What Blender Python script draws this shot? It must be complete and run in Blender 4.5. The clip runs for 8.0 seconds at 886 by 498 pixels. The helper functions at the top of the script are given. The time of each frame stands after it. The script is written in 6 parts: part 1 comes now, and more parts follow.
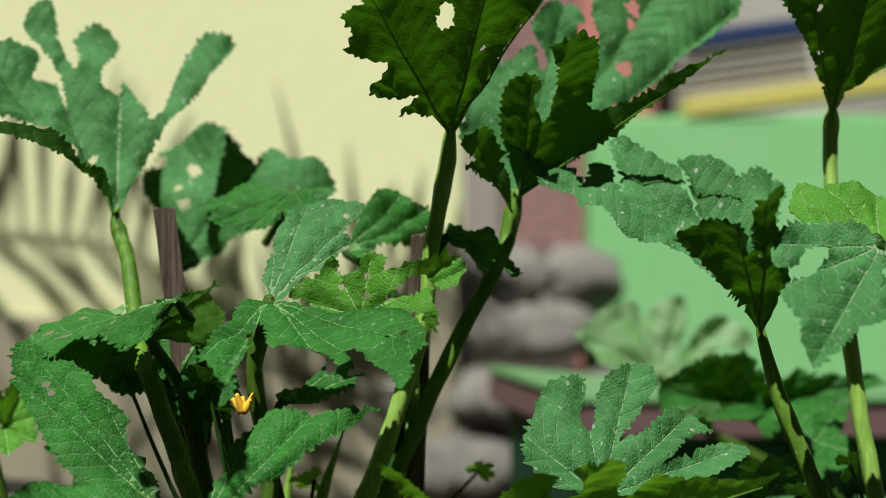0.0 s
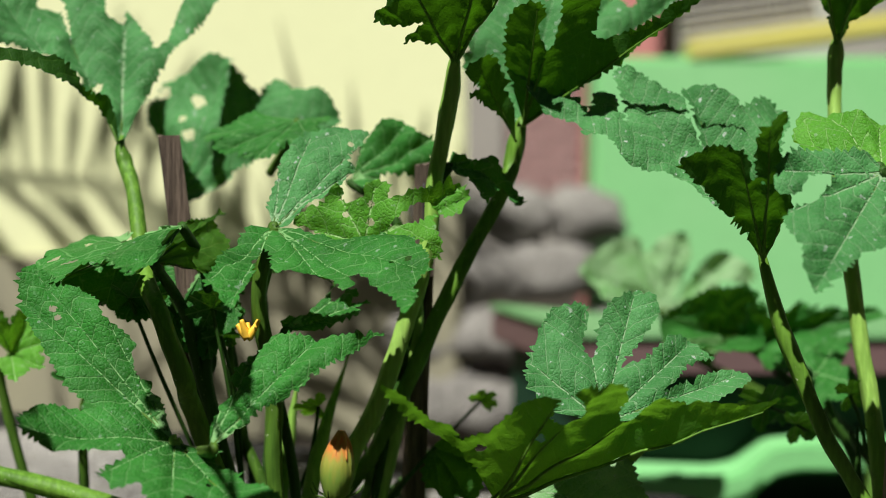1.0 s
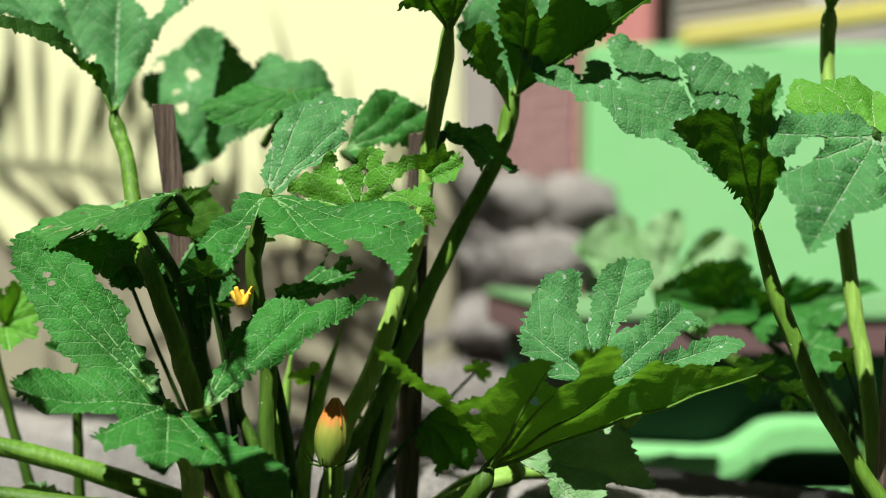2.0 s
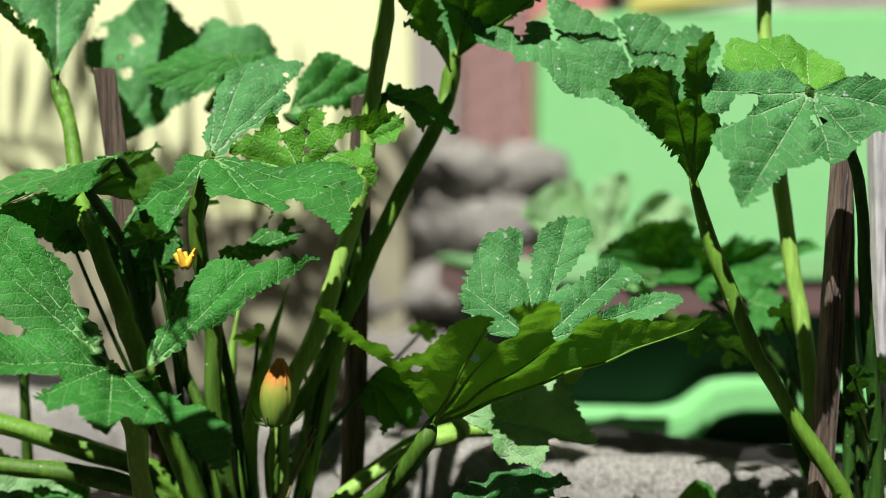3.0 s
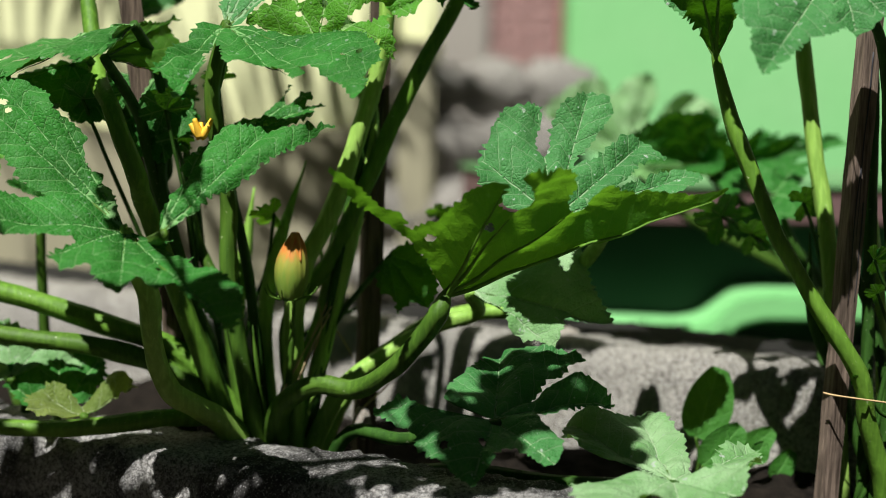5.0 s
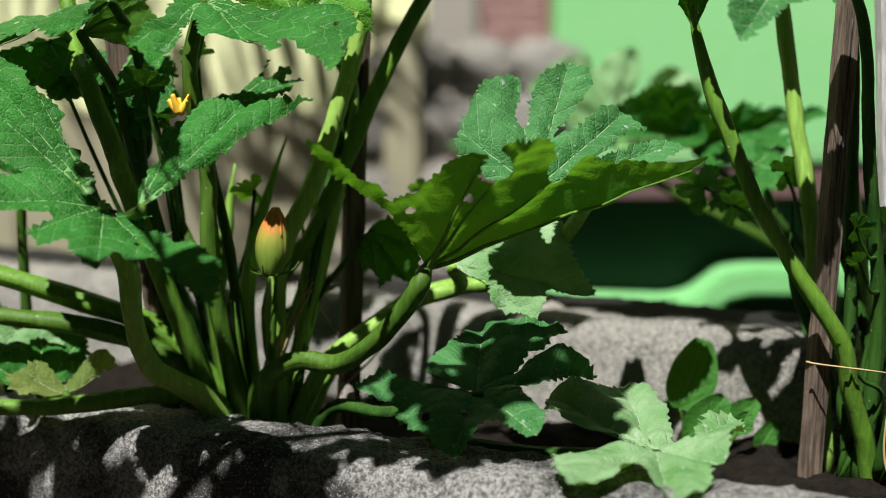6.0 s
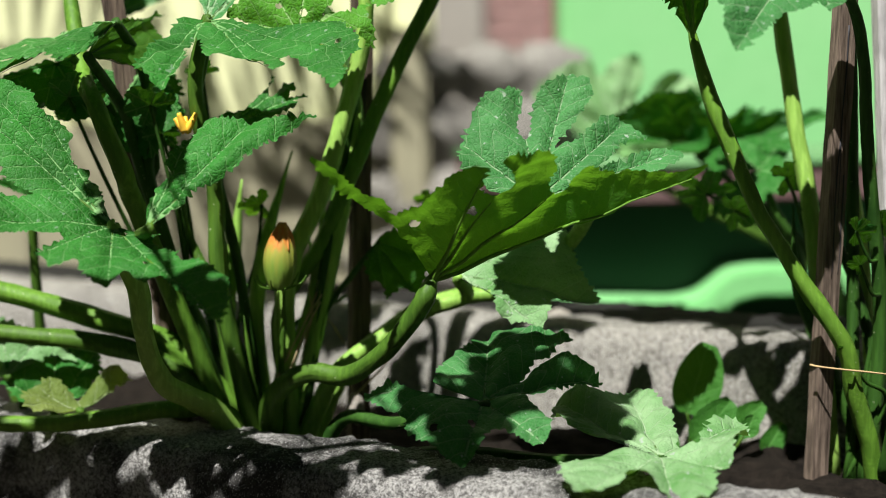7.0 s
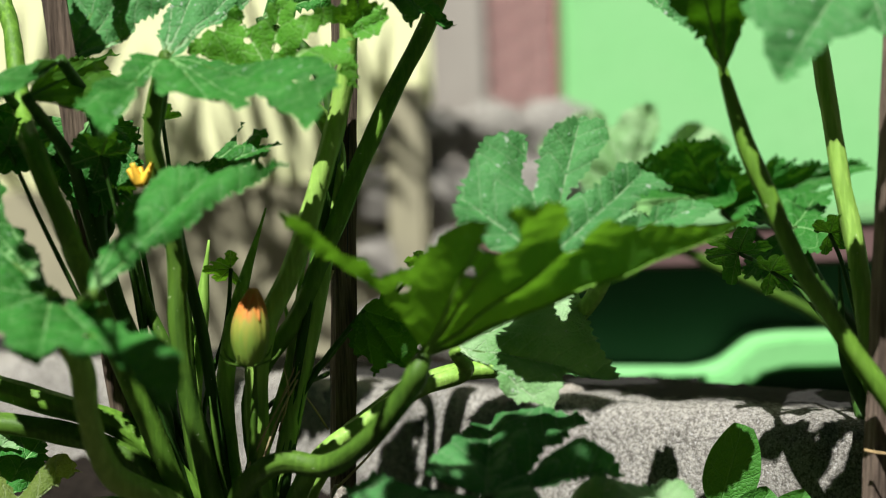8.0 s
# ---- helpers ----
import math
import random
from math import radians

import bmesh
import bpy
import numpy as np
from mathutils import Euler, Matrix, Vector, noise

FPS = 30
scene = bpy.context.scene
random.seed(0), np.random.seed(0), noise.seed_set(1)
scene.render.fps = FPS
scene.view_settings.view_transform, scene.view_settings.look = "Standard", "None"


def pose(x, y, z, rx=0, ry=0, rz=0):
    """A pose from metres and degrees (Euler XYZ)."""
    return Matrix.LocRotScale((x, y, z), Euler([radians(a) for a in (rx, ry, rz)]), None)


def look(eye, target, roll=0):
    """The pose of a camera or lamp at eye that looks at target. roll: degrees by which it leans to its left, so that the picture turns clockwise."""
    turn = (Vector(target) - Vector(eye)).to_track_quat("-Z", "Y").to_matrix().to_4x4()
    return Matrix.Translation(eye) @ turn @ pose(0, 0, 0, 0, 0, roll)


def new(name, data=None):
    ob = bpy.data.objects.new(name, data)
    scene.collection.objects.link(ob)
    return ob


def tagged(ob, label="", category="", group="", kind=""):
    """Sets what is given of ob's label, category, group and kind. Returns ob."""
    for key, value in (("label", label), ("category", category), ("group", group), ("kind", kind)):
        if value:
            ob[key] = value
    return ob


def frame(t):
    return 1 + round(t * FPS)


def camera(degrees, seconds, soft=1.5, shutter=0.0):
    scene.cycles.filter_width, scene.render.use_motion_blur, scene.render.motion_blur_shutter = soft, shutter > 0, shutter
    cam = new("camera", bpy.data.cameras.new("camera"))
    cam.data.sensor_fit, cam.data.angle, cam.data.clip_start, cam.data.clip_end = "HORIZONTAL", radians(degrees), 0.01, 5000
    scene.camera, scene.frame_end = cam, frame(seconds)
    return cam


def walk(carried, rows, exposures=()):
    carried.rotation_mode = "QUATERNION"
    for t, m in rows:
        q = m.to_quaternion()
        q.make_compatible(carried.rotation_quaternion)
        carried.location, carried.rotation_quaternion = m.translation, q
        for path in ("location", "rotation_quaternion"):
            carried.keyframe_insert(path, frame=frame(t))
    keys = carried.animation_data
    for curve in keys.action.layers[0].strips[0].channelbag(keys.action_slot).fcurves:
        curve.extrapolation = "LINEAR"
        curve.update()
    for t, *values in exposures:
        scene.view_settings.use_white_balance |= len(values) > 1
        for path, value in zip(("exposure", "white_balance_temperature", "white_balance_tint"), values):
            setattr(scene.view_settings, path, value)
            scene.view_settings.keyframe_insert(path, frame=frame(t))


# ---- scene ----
# ---------------------------------------------------------------- camera
cam = camera(34.0, 8.0, soft=0.95)
cam.data.dof.use_dof = True
cam.data.dof.focus_distance = 1.49
cam.data.dof.aperture_fstop = 2.0

PATH = [
    (0, 0.0006, -0.1461, 0.8308, 0.021, -3.043, 0.122),
    (0.5, -0.0098, -0.1464, 0.8145, 0.113, -4.410, -0.332),
    (1, -0.0008, -0.1540, 0.8078, 0.137, -5.027, -0.057),
    (2.5, 0.0021, -0.1622, 0.7569, -0.401, -4.903, 0.155),
    (3, 0.0228, -0.1741, 0.7549, -1.570, -5.913, 0.478),
    (3.5, 0.0315, -0.1753, 0.7217, -1.931, -5.667, 0.743),
    (4, 0.0540, -0.1733, 0.7382, -0.220, -8.372, 0.382),
    (5.5, 0.0337, -0.1698, 0.6566, -0.324, -7.925, -0.403),
    (6, 0.0536, -0.1689, 0.6624, -0.528, -8.547, 0.380),
    (6.5, 0.0585, -0.1726, 0.6570, -1.508, -8.278, 1.170),
    (7, 0.0631, -0.1866, 0.6764, -0.149, -8.512, 1.563),
    (7.5, 0.0668, -0.1071, 0.6391, -0.748, -5.826, 1.359),
    (8, 0.0719, 0.0194, 0.6453, -0.036, -5.783, 1.952),
]
walk(cam, [(t, pose(x, y, z, 90 + p, r, yw)) for t, x, y, z, yw, p, r in PATH],
     [(0.0, 0.20), (0.5, 0.30), (1.0, 0.47), (2.3, 0.74), (3.5, 0.72), (5.5, 0.60), (6.1, 0.62), (6.7, 0.78), (8.0, 0.82)])

# ---------------------------------------------------------------- light
SUN = Vector((-0.211, -0.453, 0.866)).normalized()
world = bpy.data.worlds.new("sky")
scene.world = world
world.use_nodes = True
wn = world.node_tree
sky = wn.nodes.new("ShaderNodeTexSky")
sky.sky_type = 'NISHITA'
sky.sun_disc = False
sky.sun_elevation = math.asin(SUN.z)
sky.sun_rotation = math.atan2(SUN.x, SUN.y)
bg = wn.nodes["Background"]
bg.inputs["Strength"].default_value = 0.0066
wn.links.new(sky.outputs["Color"], bg.inputs["Color"])
sun_data = bpy.data.lights.new("sun", 'SUN')
sun_data.energy = 5.0
sun_data.angle = radians(0.53)
sun_data.color = (1.0, 0.972, 0.925)
sun = new("sun", sun_data)
sun.matrix_world = look(SUN * 8, (0, 0, 0))


# ---------------------------------------------------------------- materials
def mat(name, rough=0.7, spec=0.4):
    m = bpy.data.materials.new(name)
    m.use_nodes = True
    b = m.node_tree.nodes["Principled BSDF"]
    b.inputs["Roughness"].default_value = rough
    b.inputs["Specular IOR Level"].default_value = spec
    return m, m.node_tree, b


def node(nt, kind, **sets):
    n = nt.nodes.new("ShaderNode" + kind)
    for key, value in sets.items():
        if key in n.inputs:
            n.inputs[key].default_value = value
        else:
            setattr(n, key, value)
    return n


def calc(nt, op, a, b=None, c=None):
    n = nt.nodes.new("ShaderNodeMath")
    n.operation = op
    for i, v in enumerate((a, b, c)):
        if v is None:
            continue
        if isinstance(v, (int, float)):
            n.inputs[i].default_value = v
        else:
            nt.links.new(v, n.inputs[i])
    return n.outputs[0]


def mix(nt, fac, a, b):
    n = nt.nodes.new("ShaderNodeMix")
    n.data_type = 'RGBA'
    for slot, v in ((0, fac), (6, a), (7, b)):
        if isinstance(v, (int, float)):
            n.inputs[slot].default_value = v
        elif isinstance(v, tuple):
            n.inputs[slot].default_value = (*v, 1)
        else:
            nt.links.new(v, n.inputs[slot])
    return n.outputs[2]


def ramp(nt, value, lo, hi):
    n = nt.nodes.new("ShaderNodeMapRange")
    n.inputs[1].default_value, n.inputs[2].default_value = lo, hi
    nt.links.new(value, n.inputs[0])
    return n.outputs[0]


def noise_out(nt, scale, detail=4.0, rough=0.6, stretch=None):
    tc = nt.nodes.new("ShaderNodeTexCoord")
    src = tc.outputs["Object"]
    if stretch:
        mp = nt.nodes.new("ShaderNodeMapping")
        mp.inputs["Scale"].default_value = stretch
        nt.links.new(src, mp.inputs["Vector"])
        src = mp.outputs[0]
    n = node(nt, "TexNoise", Scale=scale, Detail=detail, Roughness=rough)
    nt.links.new(src, n.inputs["Vector"])
    return n.outputs["Fac"]


def bump(nt, b, height, strength=0.5, distance=0.002):
    n = nt.nodes.new("ShaderNodeBump")
    n.inputs["Strength"].default_value = strength
    n.inputs["Distance"].default_value = distance
    nt.links.new(height, n.inputs["Height"])
    nt.links.new(n.outputs[0], b.inputs["Normal"])
    return n.outputs[0]


def leaf_material(name, deep, light, through_col, vein, spots=0.5, gloss=0.42, share=0.20, relief=0.72):
    """Blade of a squash leaf: pale veins and silvery mottling on a rough green skin that lets light through.
    The map "vein" holds the way to the nearest main vein and the way along it, in metres."""
    m, nt, b = mat(name, gloss, 0.17)
    uvn = nt.nodes.new("ShaderNodeUVMap")
    uvn.uv_map = "vein"
    sep = nt.nodes.new("ShaderNodeSeparateXYZ")
    nt.links.new(uvn.outputs[0], sep.inputs[0])
    d, s = sep.outputs[0], sep.outputs[1]
    wob = calc(nt, 'SUBTRACT', noise_out(nt, 45, 3), 0.5)
    width = calc(nt, 'MAXIMUM', calc(nt, 'SUBTRACT', 0.00165, calc(nt, 'MULTIPLY', s, 0.0055)), 0.0005)
    main = calc(nt, 'DIVIDE', calc(nt, 'SUBTRACT', width, d), calc(nt, 'MULTIPLY', width, 0.6))
    main = ramp(nt, main, 0.0, 1.0)
    phase = calc(nt, 'DIVIDE', calc(nt, 'ADD', calc(nt, 'SUBTRACT', s, calc(nt, 'MULTIPLY', d, 0.85)), calc(nt, 'MULTIPLY', wob, 0.012)), 0.019)
    off = calc(nt, 'MULTIPLY', calc(nt, 'PINGPONG', phase, 0.5), 0.0145)
    side = ramp(nt, off, 0.0008, 0.0003)
    fork = calc(nt, 'DIVIDE', calc(nt, 'ADD', calc(nt, 'ADD', s, calc(nt, 'MULTIPLY', d, 0.9)), calc(nt, 'MULTIPLY', wob, 0.016)), 0.0115)
    thin = ramp(nt, calc(nt, 'MULTIPLY', calc(nt, 'PINGPONG', fork, 0.5), 0.0085), 0.0005, 0.0002)
    thin = calc(nt, 'MULTIPLY', thin, ramp(nt, d, 0.006, 0.014))
    fine = node(nt, "TexVoronoi", Scale=230.0)
    fine.feature = 'DISTANCE_TO_EDGE'
    tc = nt.nodes.new("ShaderNodeTexCoord")
    nt.links.new(tc.outputs["Object"], fine.inputs["Vector"])
    net = ramp(nt, fine.outputs["Distance"], 0.10, 0.0)
    veins = calc(nt, 'MAXIMUM', main, calc(nt, 'MULTIPLY', side, 0.48))
    veins = calc(nt, 'MAXIMUM', veins, calc(nt, 'MULTIPLY', thin, 0.28))
    veins = calc(nt, 'MAXIMUM', veins, calc(nt, 'MULTIPLY', net, 0.15))
    blot = noise_out(nt, 14, 5)
    grain = noise_out(nt, 260, 2)
    col = mix(nt, ramp(nt, blot, 0.35, 0.68), deep, light)
    fleck = ramp(nt, noise_out(nt, 120, 2, 0.45), 0.69, 0.73)
    col = mix(nt, calc(nt, 'MULTIPLY', fleck, spots), col, (0.42, 0.50, 0.42))
    dust = ramp(nt, noise_out(nt, 420, 2, 0.5), 0.66, 0.72)
    col = mix(nt, calc(nt, 'MULTIPLY', dust, 0.30 * spots), col, (0.42, 0.50, 0.42))
    col = mix(nt, calc(nt, 'MULTIPLY', veins, 0.9), col, vein)
    nt.links.new(col, b.inputs["Base Color"])
    nt.links.new(ramp(nt, grain, -0.9, 1.7), b.inputs["Roughness"])
    tr = nt.nodes.new("ShaderNodeBsdfTranslucent")
    nt.links.new(mix(nt, calc(nt, 'MULTIPLY', veins, 0.6), mix(nt, blot, through_col, tuple(0.7 * c for c in through_col)), tuple(0.6 * c for c in through_col)), tr.inputs["Color"])
    h = calc(nt, 'ADD', calc(nt, 'MULTIPLY', fine.outputs["Distance"], 0.6), calc(nt, 'MULTIPLY', veins, -1.0))
    h = calc(nt, 'ADD', h, calc(nt, 'MULTIPLY', grain, 0.2))
    h = calc(nt, 'ADD', h, calc(nt, 'MULTIPLY', ramp(nt, calc(nt, 'PINGPONG', phase, 0.5), 0.0, 0.5), 0.35))
    h = calc(nt, 'ADD', h, calc(nt, 'MULTIPLY', noise_out(nt, 60, 4), 1.7))
    nrm = bump(nt, b, h, relief, 0.0022)
    nt.links.new(nrm, tr.inputs["Normal"])
    sh = nt.nodes.new("ShaderNodeMixShader")
    sh.inputs[0].default_value = share
    nt.links.new(b.outputs[0], sh.inputs[1])
    nt.links.new(tr.outputs[0], sh.inputs[2])
    nt.links.new(sh.outputs[0], nt.nodes["Material Output"].inputs["Surface"])
    return m


LEAF = leaf_material("leaf_green", (0.014, 0.104, 0.011), (0.034, 0.208, 0.027), (0.10, 0.30, 0.010), (0.203, 0.419, 0.149), 0.3)
LEAF_BLUE = leaf_material("leaf_mature", (0.029, 0.145, 0.033), (0.078, 0.272, 0.079), (0.08, 0.25, 0.016), (0.257, 0.419, 0.216), 0.8)
LEAF_YOUNG = leaf_material("leaf_young", (0.073, 0.278, 0.022), (0.145, 0.418, 0.048), (0.20, 0.48, 0.02), (0.351, 0.594, 0.216), 0.3, 0.4, 0.35)
LEAF_PALE = leaf_material("leaf_mildewed", (0.105, 0.285, 0.075), (0.34, 0.54, 0.28), (0.16, 0.34, 0.04), (0.378, 0.540, 0.311), 0.9, 0.5, 0.3)
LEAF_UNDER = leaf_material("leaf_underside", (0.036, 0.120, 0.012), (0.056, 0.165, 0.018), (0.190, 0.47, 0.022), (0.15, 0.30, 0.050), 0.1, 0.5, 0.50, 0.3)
# darker copy of the underside; shade under the upper leaves is put into it
LEAF_UNDER_SHADED = leaf_material("leaf_underside_shaded", (0.012, 0.055, 0.008), (0.026, 0.092, 0.012), (0.085, 0.27, 0.006), (0.085, 0.21, 0.03), 0.1, 0.5, 0.35, 0.4)
WEED = leaf_material("weed_green", (0.035, 0.149, 0.018), (0.057, 0.209, 0.031), (0.14, 0.36, 0.02), (0.108, 0.297, 0.068), 0.1)
LEAF_OLD = leaf_material("leaf_yellowed", (0.110, 0.176, 0.033), (0.209, 0.275, 0.066), (0.30, 0.42, 0.06), (0.378, 0.472, 0.230), 0.6, 0.5, 0.4)


def stalk_material(name, dark, light):
    m, nt, b = mat(name, 0.55, 0.22)
    streak = noise_out(nt, 60, 3, 0.5, stretch=(3, 3, 0.35))
    patch = noise_out(nt, 9, 3)
    col = mix(nt, ramp(nt, patch, 0.3, 0.7), dark, light)
    col = mix(nt, calc(nt, 'MULTIPLY', ramp(nt, streak, 0.45, 0.75), 0.45), col, tuple(min(1, 1.7 * c) for c in light))
    fleck = ramp(nt, noise_out(nt, 180, 2), 0.70, 0.76)
    col = mix(nt, calc(nt, 'MULTIPLY', fleck, 0.5), col, (0.5, 0.58, 0.35))
    nt.links.new(col, b.inputs["Base Color"])
    b.inputs["Subsurface Weight"].default_value = 0.05
    b.inputs["Subsurface Radius"].default_value = (0.004, 0.006, 0.001)
    bump(nt, b, calc(nt, 'ADD', streak, calc(nt, 'MULTIPLY', noise_out(nt, 300, 2), 0.4)), 0.5, 0.0015)
    return m


# stalk greens; how sunlit or shaded each stalk looks is partly put into its tone
STALK = stalk_material("stalk_green", (0.028, 0.078, 0.008), (0.072, 0.152, 0.017))
STALK_MID = stalk_material("stalk_yellow_green", (0.055, 0.145, 0.013), (0.118, 0.245, 0.028))
STALK_PALE = stalk_material("stalk_pale", (0.15, 0.31, 0.042), (0.25, 0.42, 0.085))
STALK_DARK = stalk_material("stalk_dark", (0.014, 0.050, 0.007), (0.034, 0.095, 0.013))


def wood_material(name, dark, light):
    m, nt, b = mat(name, 0.8, 0.25)
    grain = noise_out(nt, 30, 6, 0.65, stretch=(9, 9, 0.5))
    patch = noise_out(nt, 11, 4)
    col = mix(nt, ramp(nt, grain, 0.36, 0.66), dark, light)
    col = mix(nt, calc(nt, 'MULTIPLY', ramp(nt, patch, 0.5, 0.75), 0.5), col, tuple(0.45 * c for c in dark))
    nt.links.new(col, b.inputs["Base Color"])
    bump(nt, b, grain, 0.8, 0.003)
    return m


WOOD = wood_material("weathered_wood", (0.050, 0.036, 0.027), (0.18, 0.135, 0.100))
WOOD_BROWN = wood_material("brown_wood", (0.070, 0.052, 0.040), (0.27, 0.205, 0.16))
WOOD_GREY = wood_material("silvered_wood", (0.38, 0.37, 0.37), (0.74, 0.73, 0.72))
WOOD_TAN = wood_material("tan_wood", (0.20, 0.12, 0.06), (0.42, 0.27, 0.14))


def concrete_material(name, dark, light, moss=0.3, black=0.65, patch=(0.47, 0.72)):
    m, nt, b = mat(name, 0.9, 0.2)
    grit = noise_out(nt, 230, 5, 0.8)
    stain = noise_out(nt, 7, 6, 0.65)
    col = mix(nt, ramp(nt, grit, 0.43, 0.57), dark, light)
    col = mix(nt, calc(nt, 'MULTIPLY', ramp(nt, stain, *patch), black), col, tuple(0.25 * c for c in dark))
    col = mix(nt, calc(nt, 'MULTIPLY', ramp(nt, noise_out(nt, 23, 5), 0.6, 0.75), moss), col, (0.14, 0.12, 0.06))
    nt.links.new(col, b.inputs["Base Color"])
    speck = noise_out(nt, 480, 2, 0.6)
    col = mix(nt, calc(nt, 'MULTIPLY', ramp(nt, speck, 0.60, 0.66), 0.8), col, tuple(min(0.75, 1.5 * c) for c in light))
    col = mix(nt, calc(nt, 'MULTIPLY', ramp(nt, speck, 0.38, 0.30), 0.7), col, tuple(0.4 * c for c in dark))
    nt.links.new(col, b.inputs["Base Color"])
    bump(nt, b, calc(nt, 'ADD', calc(nt, 'MULTIPLY', grit, 0.9), stain), 1.0, 0.008)
    return m


CONCRETE = concrete_material("weathered_concrete", (0.14, 0.137, 0.13), (0.60, 0.59, 0.565), 0.15, 0.90, (0.47, 0.57))
CONCRETE_BACK = concrete_material("earthy_concrete", (0.20, 0.19, 0.165), (0.58, 0.56, 0.505), 0.35)
STONE = concrete_material("field_stone", (0.20, 0.19, 0.17), (0.44, 0.42, 0.38), 0.4)


def paint_top_shade(m):
    """Paints the shade on the rear of a kerb's top black."""
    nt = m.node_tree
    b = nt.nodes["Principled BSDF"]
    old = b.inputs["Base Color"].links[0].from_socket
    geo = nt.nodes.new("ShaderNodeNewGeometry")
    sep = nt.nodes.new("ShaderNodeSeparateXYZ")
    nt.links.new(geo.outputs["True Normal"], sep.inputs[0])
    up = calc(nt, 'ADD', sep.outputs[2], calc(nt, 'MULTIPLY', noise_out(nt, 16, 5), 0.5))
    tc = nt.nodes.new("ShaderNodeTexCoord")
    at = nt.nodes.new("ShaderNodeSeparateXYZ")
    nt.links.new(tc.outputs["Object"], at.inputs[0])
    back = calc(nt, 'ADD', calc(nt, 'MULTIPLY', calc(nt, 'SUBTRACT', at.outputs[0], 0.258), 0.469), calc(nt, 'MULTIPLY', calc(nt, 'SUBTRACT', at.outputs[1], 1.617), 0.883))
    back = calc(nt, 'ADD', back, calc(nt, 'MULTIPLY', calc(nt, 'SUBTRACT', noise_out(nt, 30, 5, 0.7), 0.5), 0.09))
    shade_mask = calc(nt, 'MULTIPLY', ramp(nt, up, 0.92, 1.06), ramp(nt, back, 0.045, 0.075))
    nt.links.new(mix(nt, calc(nt, 'MULTIPLY', shade_mask, 0.95), old, (0.008, 0.008, 0.008)), b.inputs["Base Color"])


# leaf shade on the rear kerb's top is put into its colour
paint_top_shade(CONCRETE_BACK)
PEBBLE = concrete_material("pale_pebble", (0.40, 0.36, 0.30), (0.58, 0.54, 0.47), 0.1)


def soil_material(name, dark, light):
    m, nt, b = mat(name, 0.97, 0.1)
    clod = noise_out(nt, 60, 7, 0.7)
    col = mix(nt, ramp(nt, clod, 0.3, 0.75), dark, light)
    nt.links.new(col, b.inputs["Base Color"])
    bump(nt, b, clod, 1.0, 0.012)
    return m


SOIL = soil_material("bed_soil", (0.006, 0.005, 0.004), (0.028, 0.022, 0.017))
EARTH = soil_material("yard_earth", (0.035, 0.030, 0.024), (0.090, 0.076, 0.060))


def paint_material(name, base, worn, wear=0.25, rough=0.6):
    m, nt, b = mat(name, rough, 0.35)
    patch = noise_out(nt, 3.0, 6, 0.6)
    speck = noise_out(nt, 45, 4)
    col = mix(nt, calc(nt, 'MULTIPLY', ramp(nt, patch, 0.42, 0.75), wear), base, worn)
    col = mix(nt, calc(nt, 'MULTIPLY', ramp(nt, speck, 0.55, 0.8), wear), col, tuple(0.75 * c for c in base))
    nt.links.new(col, b.inputs["Base Color"])
    bump(nt, b, speck, 0.35, 0.003)
    return m


CREAM = paint_material("cream_wall_paint", (0.84, 0.87, 0.505), (0.84, 0.87, 0.54), 0.3)
GREEN = paint_material("green_wall_paint", (0.25, 0.61, 0.245), (0.32, 0.63, 0.30), 0.5)
# lit and shaded copies of the terrace riser's green paint
RISER_LIT = paint_material("riser_green_lit", (0.20, 0.54, 0.20), (0.26, 0.56, 0.25), 0.4)
RISER_SHADED = paint_material("riser_green_shaded", (0.006, 0.036, 0.017), (0.010, 0.045, 0.02), 0.4)
TERRACE = paint_material("dull_green_paint", (0.12, 0.27, 0.11), (0.16, 0.28, 0.14), 0.5)
CREAM_WORN_SHADED = paint_material("worn_shaded_cream_paint", (0.36, 0.34, 0.23), (0.22, 0.21, 0.16), 0.7)
YELLOW = paint_material("yellow_paint", (0.60, 0.56, 0.14), (0.52, 0.50, 0.20), 0.4)
PINK = paint_material("dusty_pink_paint", (0.15, 0.09, 0.088), (0.12, 0.08, 0.08), 0.5)
ROSE = paint_material("rose_wall_paint", (0.55, 0.22, 0.20), (0.45, 0.22, 0.20), 0.4)
GREYWALL = paint_material("grey_render", (0.36, 0.34, 0.30), (0.24, 0.22, 0.19), 0.6, 0.9)
DARKWALL = paint_material("dull_render", (0.16, 0.15, 0.13), (0.11, 0.10, 0.09), 0.6, 0.9)
BRICK = concrete_material("red_brick", (0.44, 0.26, 0.24), (0.62, 0.39, 0.36), 0.3)
BLUE = paint_material("blue_paint", (0.02, 0.045, 0.13), (0.03, 0.05, 0.13), 0.3)
DARK = paint_material("dark_metal_paint", (0.03, 0.03, 0.035), (0.06, 0.05, 0.05), 0.4)
WHITE = paint_material("white_paint", (0.46, 0.44, 0.40), (0.36, 0.34, 0.30), 0.4)
PETAL = paint_material("squash_petal", (0.88, 0.52, 0.05), (0.92, 0.64, 0.14), 0.4, 0.5)
STRAW = paint_material("dry_straw", (0.42, 0.33, 0.18), (0.28, 0.21, 0.12), 0.5, 0.8)
STRING = paint_material("jute_string", (0.50, 0.36, 0.18), (0.40, 0.28, 0.14), 0.4, 0.9)


